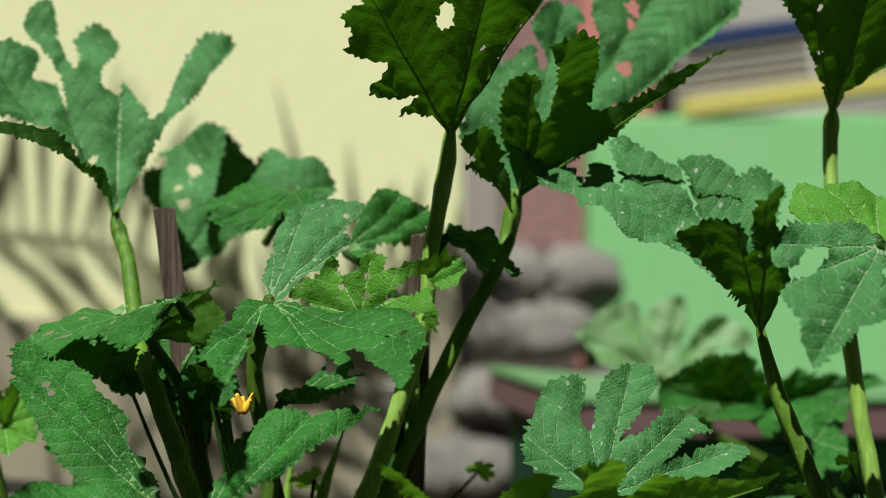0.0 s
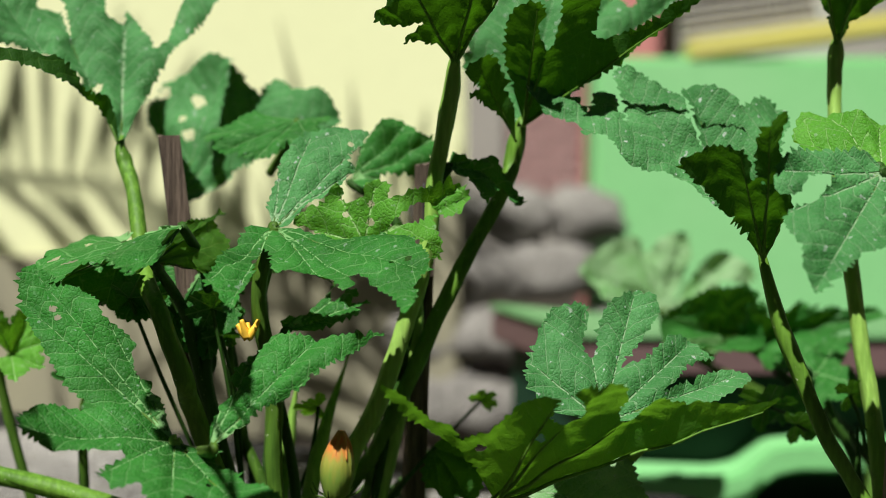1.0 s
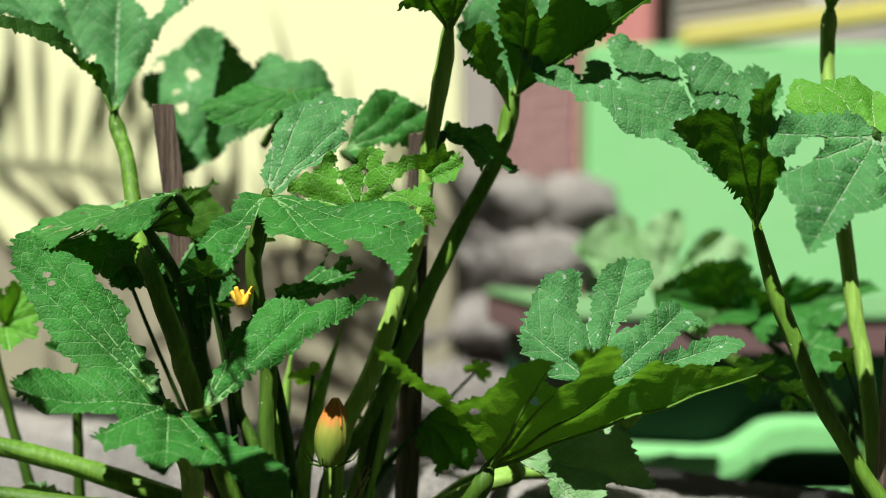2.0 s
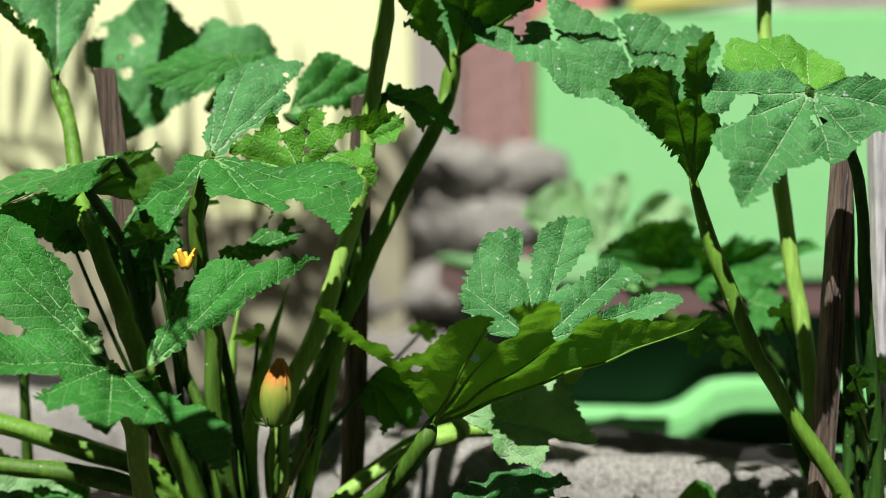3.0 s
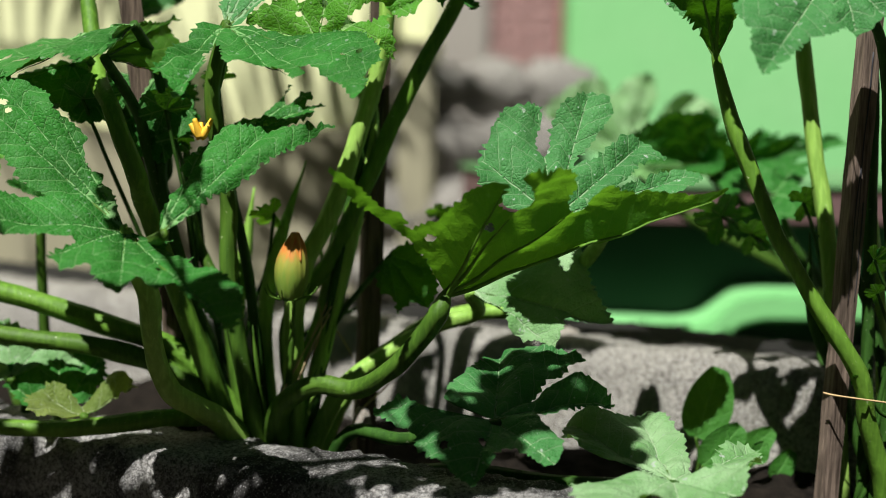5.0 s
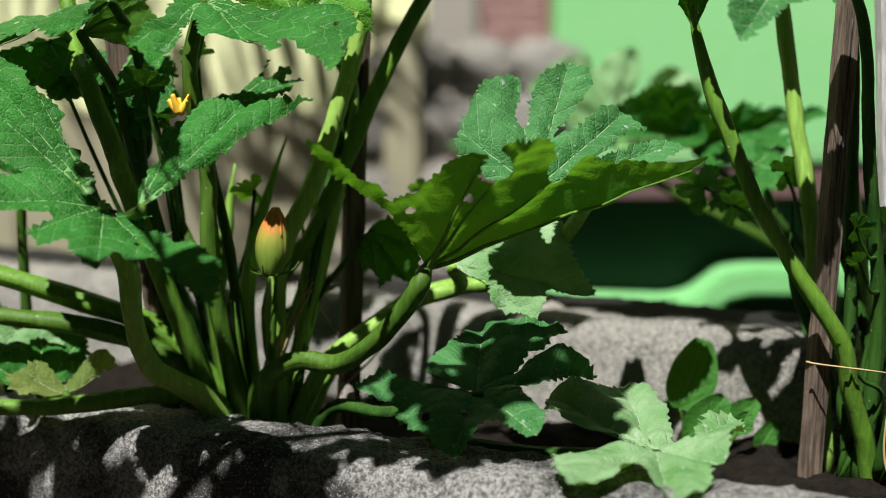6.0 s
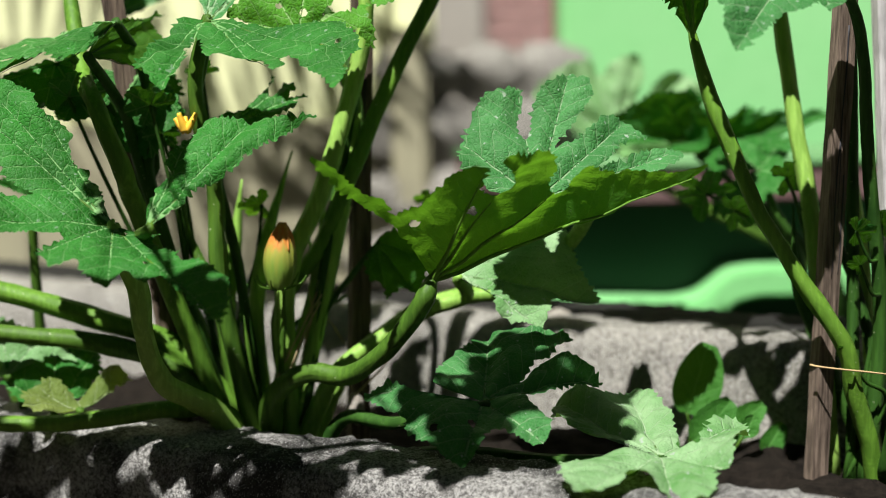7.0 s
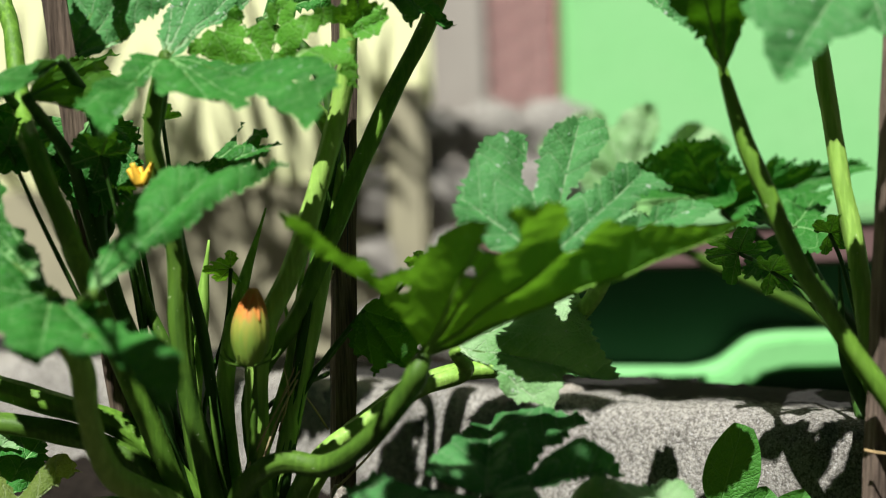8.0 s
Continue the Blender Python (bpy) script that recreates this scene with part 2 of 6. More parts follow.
def bud_material():
    m, nt, b = mat("squash_bud", 0.5, 0.3)
    tc = nt.nodes.new("ShaderNodeTexCoord")
    sep = nt.nodes.new("ShaderNodeSeparateXYZ")
    nt.links.new(tc.outputs["Generated"], sep.inputs[0])
    rise = calc(nt, 'ADD', sep.outputs[2], calc(nt, 'MULTIPLY', noise_out(nt, 60, 3, 0.5, stretch=(3, 3, 0.4)), 0.5))
    col = mix(nt, ramp(nt, rise, 0.55, 1.0), (0.17, 0.27, 0.040), (0.36, 0.31, 0.06))
    col = mix(nt, ramp(nt, rise, 0.86, 1.10), col, (0.62, 0.17, 0.04))
    nt.links.new(col, b.inputs["Base Color"])
    b.inputs["Subsurface Weight"].default_value = 0.2
    b.inputs["Subsurface Radius"].default_value = (0.006, 0.004, 0.001)
    bump(nt, b, noise_out(nt, 60, 3, 0.5, stretch=(3, 3, 0.3)), 0.5, 0.002)
    return m


BUD = bud_material()
BUD_TIP = paint_material("bud_petal_tip", (0.58, 0.22, 0.05), (0.62, 0.38, 0.10), 0.4, 0.6)


# ---------------------------------------------------------------- builders
from mathutils.geometry import delaunay_2d_cdt


def part(name, bm, material, parent=None, label="", smooth=True):
    """Links a bmesh, given in world metres, as one mesh; under a thing it moves with it."""
    me = bpy.data.meshes.new(name)
    bm.to_mesh(me)
    bm.free()
    for one in (material if isinstance(material, (list, tuple)) else [material]):
        me.materials.append(one)
    if smooth:
        for f in me.polygons:
            f.use_smooth = True
    ob = new(name, me)
    if parent:
        ob.parent = parent
        if parent.type == 'EMPTY':
            ob.matrix_parent_inverse = Matrix.Translation(-parent.location)
    if label:
        ob["label"] = label
    return ob


def thing(name, place, label, category, group="", kind=""):
    e = new(name)
    e.location = place
    e.empty_display_size = 0.05
    return tagged(e, label, category, group, kind)


def smooth_line(pts, steps):
    """Points of a smooth curve through pts."""
    p = [Vector(q) for q in pts]
    p = [2 * p[0] - p[1]] + p + [2 * p[-1] - p[-2]]
    out = []
    for i in range(1, len(p) - 2):
        for s in range(steps):
            t = s / steps
            out.append(0.5 * ((2 * p[i]) + (p[i + 1] - p[i - 1]) * t + (2 * p[i - 1] - 5 * p[i] + 4 * p[i + 1] - p[i + 2]) * t * t
                              + (3 * p[i] - p[i - 1] - 3 * p[i + 1] + p[i + 2]) * t ** 3))
    return out + [p[-2]]


def tube(bm, pts, r0, r1, sides=10, steps=6, rib=0.0, wobble=0.0, material_index=0, caps=True, lens_profile=None):
    """A tapered, ribbed tube along a smooth curve."""
    line = smooth_line(pts, steps)
    n = len(line)
    rings = []
    ref = Vector((0.31, 0.9, 0.2))
    for i, c in enumerate(line):
        d = (line[min(i + 1, n - 1)] - line[max(i - 1, 0)]).normalized()
        u = d.cross(ref).normalized()
        w = d.cross(u)
        t = i / (n - 1)
        r = r0 + (r1 - r0) * t
        if lens_profile:
            r *= lens_profile(t)
        ring = []
        for k in range(sides):
            a = 2 * math.pi * k / sides
            rr = r * (1 + (rib if k % 2 else -rib) + wobble * noise.noise(c * 30 + Vector((k, 0, 0))))
            ring.append(bm.verts.new(c + rr * (math.cos(a) * u + math.sin(a) * w)))
        rings.append(ring)
    for i in range(n - 1):
        for k in range(sides):
            f = bm.faces.new((rings[i][k], rings[i][(k + 1) % sides], rings[i + 1][(k + 1) % sides], rings[i + 1][k]))
            f.material_index = material_index
    if caps:
        bm.faces.new(rings[0][::-1]).material_index = material_index
        bm.faces.new(rings[-1]).material_index = material_index
    return bm


def catmull(p0, p1, p2, p3, t):
    return 0.5 * (2 * p1 + (p2 - p0) * t + (2 * p0 - 5 * p1 + 4 * p2 - p3) * t * t + (3 * p1 - p0 - 3 * p2 + p3) * t ** 3)


def blade(nodal, tips, seed, sinus=0.28, slit=0.12, bulge=0.09, curl=0.0, teeth=0.042, point=0.010, flank=(0.62, 0.42), holes=(), ruffle=0.075,
          span=72, rings=20, rib=0.0019, ribs=None, lobes=1.0):
    """A palmate squash leaf: veins fan out from the stalk to the tips of the lobes; the skin between them is puckered,
    cut in by sinuses and toothed along its edge. holes: places (vein number, share of the way out, radius) eaten away."""
    rng = random.Random(seed)
    o = Vector(nodal)
    v = [Vector(t) - o for t in tips]
    first = flank[0] * v[0] + flank[1] * (v[0] - v[1]).normalized() * v[0].length
    last = flank[-2] * v[-1] + flank[-1] * (v[-1] - v[-2]).normalized() * v[-1].length
    fan = [first] + v + [last]
    fan = [2 * fan[0] - fan[1]] + fan + [2 * fan[-1] - fan[-2]]
    spans = len(fan) - 3
    mean = sum(x.length for x in v) / len(v)
    gaps = [math.degrees(fan[k + 1].angle(fan[k + 2], 0.0)) for k in range(spans)]
    depth = [sinus * rng.uniform(0.7, 1.25) * min(1.0, max(0.15, (gp - 5) / 32)) for gp in gaps]
    lobe_curl = [lobes * rng.uniform(-0.10, 0.16) for _ in range(spans + 2)]
    where = [rng.uniform(0.44, 0.56) for _ in range(spans)]
    bm = bmesh.new()
    uv = bm.loops.layers.uv.new("vein")
    count = spans * span + 1
    grid, info, vein_row = [], [], []
    up = Vector((0, 0, 1))
    flip = 1
    cen = catmull(*fan[spans // 2:spans // 2 + 4], 0.5)
    cen2 = catmull(*fan[spans // 2:spans // 2 + 4], 0.6)
    if cen.cross(cen2).z < 0:
        flip = -1

    def ray_at(k, g):
        c = catmull(fan[k], fan[k + 1], fan[k + 2], fan[k + 3], g)
        if ribs is not None:
            return c
        e = g * g * (3 - 2 * g)
        full = fan[k + 1].length * (1 - e) + fan[k + 2].length * e
        return c * (0.5 + 0.5 * full / max(c.length, 1e-6))

    phase = rng.uniform(0, 9)
    vein_at = [k + 1 for k in (ribs if ribs is not None else range(len(v)))]
    knots = [vein_at[0] - 1.0] + vein_at + [vein_at[-1] + 1.0]
    # outline first: direction, reach and surface normal at each step round the leaf
    round_ = []
    for i in range(count):
        a = i / span
        s = min(int(a), spans - 1)
        g = a - s
        d, d2 = ray_at(s, g), ray_at(s, g + 0.02)
        nrm = d.cross(d2)
        nrm = (nrm.normalized() if nrm.length > 1e-9 else up) * flip
        inner = s not in (0, spans - 1)
        if inner:
            r = 1 - depth[s] * math.exp(-((g - where[s]) / slit) ** 2) - point * (1 - abs(2 * g - 1)) ** 0.8
        else:
            e = g if s == 0 else 1 - g
            r = 0.55 + 0.45 * min(1, e * 1.15) ** 0.7 - 0.05 * math.sin(math.pi * e)
        spot = (o + d) * 1.0
        r += 0.05 * noise.noise(spot * 24 + Vector((seed, 0, 0))) + 0.055 * noise.noise(spot * 62 + Vector((0, seed, 0)))
        round_.append((a, s, g, d, nrm, inner, r))
    along = 0.0
    for i, (a, s, g, d, nrm, inner, r) in enumerate(round_):
        before, after = round_[max(i - 1, 0)], round_[min(i + 1, count - 1)]
        run = after[3] * after[6] - before[3] * before[6]
        along += 0.5 * run.length
        outward = run.cross(nrm)
        outward = outward.normalized() if outward.length > 1e-9 else d.normalized()
        if i and outward.dot(face_out) < 0 or not i and outward.dot(d) < 0:
            outward = -outward
        face_out = outward
        saw = (along / 0.0095 + 1.1 * noise.noise(Vector((along * 40, seed, 0)))) % 1.0
        tooth = min(1.0, mean / 0.11) * teeth * 0.23 * (0.6 + 0.8 * abs(noise.noise(Vector((along * 55, seed, 5))))) * (math.sin(math.pi * saw ** 0.8) - 0.6)
        smooth_r = 1 - 0.55 * depth[s] if inner else 0.85
        row, irow = [], []
        va = float(np.interp(a, knots, range(len(knots))))
        vs = min(int(va), len(knots) - 2)
        vg = va - vs
        vein_row.append(va)
        for j in range(1, rings + 1):
            t = (j / rings) ** 0.85
            rad = t * (t * r + (1 - t) * smooth_r)
            q = d * rad + outward * tooth * t ** 10
            pk = math.sin(math.pi * vg) if inner else 0.4 * math.sin(math.pi * vg)
            lift = bulge * mean * pk * t * (1 - 0.45 * t) - (curl + lobe_curl[vs] * (1 - vg) + lobe_curl[vs + 1] * vg) * mean * t * t
            lift += ruffle * mean * t ** 3 * noise.noise((o + q) * 26 + Vector((phase, 0, seed)))
            lift += (0.044 * noise.noise((o + q) * 38) + 0.022 * noise.noise((o + q) * 95)) * mean * min(1, t * 2)
            row.append(bm.verts.new(o + q + nrm * lift))
            irow.append((a, t))
        grid.append(row)
        info.append(irow)
    hub = bm.verts.new(o)

    def gone(a, t):
        for ha, ht, hr in holes:
            da, dt = (a - ha) * max(t, 0.2) * 0.9, t - ht
            if da * da + dt * dt < (2.3 * hr * (1 + 0.6 * noise.noise(Vector((a * 9, t * 12, seed))))) ** 2:
                return True
        return False

    def vein_map(a, t):
        return (abs(a - round(a)) * t * mean, t * mean)

    for i in range(count - 1):
        f = bm.faces.new((hub, grid[i][0], grid[i + 1][0]))
        for l, w in zip(f.loops, ((vein_row[i], 0), (vein_row[i], info[i][0][1]), (vein_row[i + 1], info[i][0][1]))):
            l[uv].uv = vein_map(*w)
        for j in range(rings - 1):
            if holes and gone(info[i][j][0], 0.5 * (info[i][j][1] + info[i][j + 1][1])):
                continue
            f = bm.faces.new((grid[i][j], grid[i][j + 1], grid[i + 1][j + 1], grid[i + 1][j]))
            for l, w in zip(f.loops, ((vein_row[i], info[i][j][1]), (vein_row[i], info[i][j + 1][1]), (vein_row[i + 1], info[i][j + 1][1]), (vein_row[i + 1], info[i][j][1]))):
                l[uv].uv = vein_map(*w)
    # raised ribs under the main veins
    for k in range(1, spans):
        if ribs is not None and k - 1 not in ribs:
            continue
        i = k * span
        pts = [o] + [grid[i][j].co.copy() for j in range(1, rings - 1, 2)]
        ln = v[k - 1].length
        size = rib * min(1.0, ln / 0.15)
        side = ray_at(k, 0.0).cross(ray_at(k, 0.03))
        below = side.normalized() * (-1.05 * size * flip)
        tube(bm, [p + below for p in pts], size, size * 0.16, 6, 2, material_index=1, caps=False)
    return bm


def leaf(plant, stalk, nodal, tips, seed, skin, stem, r0=0.011, r1=0.006, label="", **shape):
    """A leaf with its stalk, from the plant's base to the blade."""
    bm = bmesh.new()
    tube(bm, list(stalk) + [nodal], r0, r1, 16, 8, rib=0.10, wobble=0.20)
    pet = part("leaf_stalk", bm, stem, plant)
    part("leaf_blade", blade(nodal, tips, seed, **shape), [skin, STALK if stem == STALK_PALE else stem], pet, label)
    return pet


def lobed_blade(nodal, edge, ribs, seed, holes=(), bulge=0.004, ruffle=0.008, teeth=0.0030, rib=0.0016, grain=0.0046, curl=0.0, bare=0):
    """A deeply lobed squash leaf: its edge runs through the lobe tips and the bays between them; veins fan out from the
    stalk to the tips named in ribs. The skin is puffed between the veins, wavy and toothed along the edge.
    holes: centre and radius of places eaten away; bare: the last spans of the edge that carry no teeth."""
    o = Vector(nodal)
    e = [Vector(p) - o for p in edge]
    n = Vector()
    for p, q in zip(e[:-1], e[1:]):
        n += p.cross(q)
    turn = 1.0
    n.normalize()
    if n.z < 0:
        n, turn = -n, -1.0
    u = Vector((1, 0, 0)) - n * n.x
    u.normalize()
    w = n.cross(u)
    ctrl = [2 * e[0] - e[1]] + e + [2 * e[-1] - e[-2]]
    line, plain = [], 10 ** 6
    for k in range(len(e) - 1):
        if bare and k == len(e) - 1 - bare:
            plain = len(line)
        cuts = max(3, int((e[k + 1] - e[k]).length / 0.0021))
        line += [catmull(*ctrl[k:k + 4], c / cuts) for c in range(cuts)]
    line.append(e[-1])
    flat = np.array([(p.dot(u), p.dot(w), p.dot(n)) for p in [Vector()] + line])
    X, Y = flat[:, 0], flat[:, 1]
    terms = np.stack([X, Y, X * X, X * Y, Y * Y], 1)
    warp = np.linalg.lstsq(terms, flat[:, 2], rcond=None)[0]
    # toothed outline
    rim, along = [(0.0, 0.0)], 0.0
    count = len(line)
    for i in range(count):
        a, b = flat[1 + max(i - 1, 0)], flat[1 + min(i + 1, count - 1)]
        rx, ry = b[0] - a[0], b[1] - a[1]
        ln = math.hypot(rx, ry) or 1e-9
        along += 0.5 * ln
        ox, oy = ry / ln * turn, -rx / ln * turn
        saw = (along / 0.0098 + 1.6 * noise.noise(Vector((along * 40, seed, 0)))) % 1.0
        size = 0.30 + 2.0 * abs(noise.noise(Vector((along * 41, seed, 5))))
        tooth = teeth * size * (2.6 * min(saw / 0.68, (1 - saw) / 0.32) - 1.3)
        tooth += 0.0034 * noise.noise(Vector((along * 48, 3, seed)))
        fade = min(1.0, i / 6, (count - 1 - i) / 6) if i < plain else 0.0
        rim.append((flat[1 + i, 0] + ox * tooth * fade, flat[1 + i, 1] + oy * tooth * fade))
    ring = np.array(rim)
    lo, hi = ring.min(0), ring.max(0)
    rng = random.Random(seed)
    inner = []
    tips = [(e[k].dot(u), e[k].dot(w)) for k in ribs]
    for tx, ty in tips:
        reach = math.hypot(tx, ty)
        inner += [(tx * q / int(reach / 0.005), ty * q / int(reach / 0.005)) for q in range(1, int(reach / 0.005) - 1)]
    row, y = 0, lo[1]
    while y < hi[1]:
        x = lo[0] + (0.5 * grain if row % 2 else 0)
        while x < hi[0]:
            inner.append((x + rng.uniform(-0.2, 0.2) * grain, y + rng.uniform(-0.2, 0.2) * grain))
            x += grain
        y += grain * 0.87
        row += 1
    eaten = []
    for x, y, z, r in holes:
        h = Vector((x, y, z)) - o
        eaten.append((h.dot(u), h.dot(w), r))
        inner += [(h.dot(u) + r * (1 + 0.3 * math.sin(3 * q + seed)) * math.cos(q * 0.45), h.dot(w) + r * (1 + 0.3 * math.sin(3 * q + seed)) * math.sin(q * 0.45)) for q in range(14)]
    inner = [p for p in inner if ((ring[:, 0] - p[0]) ** 2 + (ring[:, 1] - p[1]) ** 2).min() > (0.42 * grain) ** 2]
    points = [Vector(p) for p in rim + inner]
    verts, _, faces, _, _, _ = delaunay_2d_cdt(points, [], [list(range(len(rim)))], 1, 1e-6)
    shift = Vector((seed * 1.7, seed * 0.9, seed * 0.3))
    units = [(tx / math.hypot(tx, ty), ty / math.hypot(tx, ty)) for tx, ty in tips]

    def vein_map(x, y):
        far, best = 1e9, 0.0
        for ux, uy in units:
            s_ = x * ux + y * uy
            g = abs(x * uy - y * ux) if s_ > 0 else math.hypot(x, y)
            if g < far:
                far, best = g, max(s_, 0.0)
        return far, best

    size = max(math.hypot(*t) for t in tips)

    def height(x, y, far, best):
        rim_d = math.sqrt(((ring[:, 0] - x) ** 2 + (ring[:, 1] - y) ** 2).min())
        out_ = math.exp(-rim_d / 0.016)
        away = math.hypot(x, y)
        spot = Vector((x, y, 0)) + shift
        z = float(np.dot(warp, (x, y, x * x, x * y, y * y)))
        z += 2.7 * bulge * (1 - math.exp(-far / 0.014)) * min(1.0, away / 0.03)
        z += 0.0009 * abs(math.sin(math.pi * (best - 0.85 * far) / 0.019)) * min(1.0, far / 0.008)
        z += 1.3 * ruffle * (0.7 + 1.1 * out_) * noise.noise(spot * 17) * min(1.0, away / 0.04)
        z += 0.6 * ruffle * (0.35 + out_) * noise.noise(spot * 48) * min(1.0, away / 0.04)
        z += 0.0011 * noise.noise(spot * 120)
        return z - curl * away * away / size

    def inside(x, y):
        x0, y0, x1, y1 = ring[:, 0], ring[:, 1], np.roll(ring[:, 0], -1), np.roll(ring[:, 1], -1)
        cross = (y0 > y) != (y1 > y)
        with np.errstate(divide='ignore', invalid='ignore'):
            at = x0 + (y - y0) * (x1 - x0) / (y1 - y0)
        return bool((cross & (x < at)).sum() % 2)

    bm = bmesh.new()
    uv = bm.loops.layers.uv.new("vein")
    maps = [vein_map(p.x, p.y) for p in verts]
    made = [bm.verts.new(o + u * p.x + w * p.y + n * height(p.x, p.y, *m)) for p, m in zip(verts, maps)]
    for f in faces:
        cx, cy = sum(verts[k].x for k in f) / len(f), sum(verts[k].y for k in f) / len(f)
        if any(math.hypot(cx - hx, cy - hy) < r * (1 + 0.35 * noise.noise(Vector((cx, cy, 0)) * 150 + shift)) for hx, hy, r in eaten):
            continue
        face = bm.faces.new([made[k] for k in f])
        for l, k in zip(face.loops, f):
            l[uv].uv = maps[k]
    bmesh.ops.delete(bm, geom=[q for q in bm.verts if not q.link_faces], context='VERTS')
    for tx, ty in tips:
        reach = math.hypot(tx, ty)
        thick = rib * min(1.0, reach / 0.12)
        pts = []
        for q in range(10):
            x, y = tx * q / 9.6, ty * q / 9.6
            if q > 1 and not inside(x, y):
                break
            pts.append(o + u * x + w * y + n * (height(x, y, 0.0, math.hypot(x, y)) - 0.75 * thick))
        if len(pts) > 3:
            tube(bm, pts, thick, thick * 0.2, 6, 2, material_index=1, caps=False)
    return bm


def broad_leaf(plant, stalk, nodal, edge, ribs, seed, skin, stem, r0=0.011, r1=0.006, label="", **shape):
    """A large lobed leaf with its stalk, from the plant's base to the blade."""
    bm = bmesh.new()
    way = (Vector(edge[0]) + Vector(edge[-1])) * 0.5 - Vector(nodal)
    rise = (Vector(nodal) - Vector(stalk[-1])).normalized().dot(way.normalized())
    drop = Vector((0, 0, 0.006)) * min(1.0, max(0.0, 1.2 - 1.5 * rise))
    end = Vector(nodal) + way.normalized() * min(0.7 * way.length, 0.018) - drop
    wide = 0.3 * max(0.0, rise)

    def neck(t):
        """The stalk flares where it runs into the blade, then thins out along the midrib."""
        if t < 0.80:
            return 1.0 + wide * max(0.0, (t - 0.62) / 0.18)
        return max(0.25, (1.0 + wide) * (1 - (t - 0.80) / 0.25))

    tube(bm, list(stalk) + [Vector(nodal) - 0.7 * drop, end], r0, r1, 16, 8, rib=0.10, wobble=0.20, lens_profile=neck)
    pet = part("leaf_stalk", bm, stem, plant)
    part("leaf_blade", lobed_blade(nodal, edge, ribs, seed, **shape), [skin, STALK_MID if skin in (LEAF_UNDER, LEAF_UNDER_SHADED) else STALK], pet, label)
    return pet


def fold(pet, nodal, edge, ribs, seed, skin, label="", **shape):
    """A further lobe of a leaf, bent another way."""
    return part("leaf_lobe", lobed_blade(nodal, edge, ribs, seed, **shape), [skin, STALK_MID if skin in (LEAF_UNDER, LEAF_UNDER_SHADED) else STALK], pet, label)


def box(bm, x0, x1, y0, y1, z0, z1, m=None):
    made = bmesh.ops.create_cube(bm, size=1.0)["verts"]
    for q in made:
        q.co = Vector((x0 + (q.co.x + 0.5) * (x1 - x0), y0 + (q.co.y + 0.5) * (y1 - y0), z0 + (q.co.z + 0.5) * (z1 - z0)))
        if m is not None:
            q.co = m @ q.co
    return made


def rough_bar(length, depth, height, m, seed, cuts=60, wear=0.005, rows=6, batter=0.0):
    """A cast bar with worn, uneven edges; its top front edge runs along local x, y goes back, z down from 0."""
    bm = bmesh.new()
    ring = []
    k = rows
    prof = [(0, -height * (1 - i / k)) for i in range(k)] + [(depth * i / k, 0) for i in range(k)] + [(depth, -height * i / k) for i in range(k + 1)]
    for i in range(cuts + 1):
        x = length * (i / cuts - 0.5)
        row = []
        for (y, z) in prof:
            p = Vector((x, y, z))
            corner = max(0, 1 - (abs(z) + min(y, depth - y)) / 0.03)
            n = Vector((noise.noise(p * 14 + Vector((seed, 0, 0))), noise.noise(p * 14 + Vector((0, seed, 5))), noise.noise(p * 14 + Vector((3, 9, seed)))))
            n2 = noise.noise(p * 60 + Vector((seed, seed, 0)))
            p += Vector((0, 0.6, 0.8)) * 0.0022 * noise.noise(p * 130 + Vector((seed, 2, 0)))
            p += n * wear + Vector((0, (0.012 if y < depth / 2 else -0.012), -0.010)) * corner * (0.7 + 0.8 * n2) + Vector((0, 0.3, 1)) * n2 * 0.002
            if y < depth / 2:
                p.y += batter * z * (1 - 2 * y / depth)
            row.append(bm.verts.new(m @ p))
        ring.append(row)
    for i in range(cuts):
        for j in range(len(prof) - 1):
            bm.faces.new((ring[i][j], ring[i + 1][j], ring[i + 1][j + 1], ring[i][j + 1]))
    bm.faces.new(ring[0])
    bm.faces.new(ring[-1][::-1])
    bmesh.ops.recalc_face_normals(bm, faces=bm.faces)
    return bm


# ---------------------------------------------------------------- ground, bed and kerbs
def sheet(name, x0, x1, y0, y1, nx, ny, height, material, m=None):
    bm = bmesh.new()
    rows = []
    for i in range(nx + 1):
        row = []
        for j in range(ny + 1):
            x, y = x0 + (x1 - x0) * i / nx, y0 + (y1 - y0) * j / ny
            p = Vector((x, y, height(x, y)))
            row.append(bm.verts.new(m @ p if m else p))
        rows.append(row)
    for i in range(nx):
        for j in range(ny):
            bm.faces.new((rows[i][j], rows[i + 1][j], rows[i + 1][j + 1], rows[i][j + 1]))
    return part(name, bm, material)


ground = sheet("ground", -300, 300, -300, 300, 24, 24, lambda x, y: 0.0, EARTH)
tagged(ground, "bare trodden earth of a sunny yard", "ground", kind="structure")

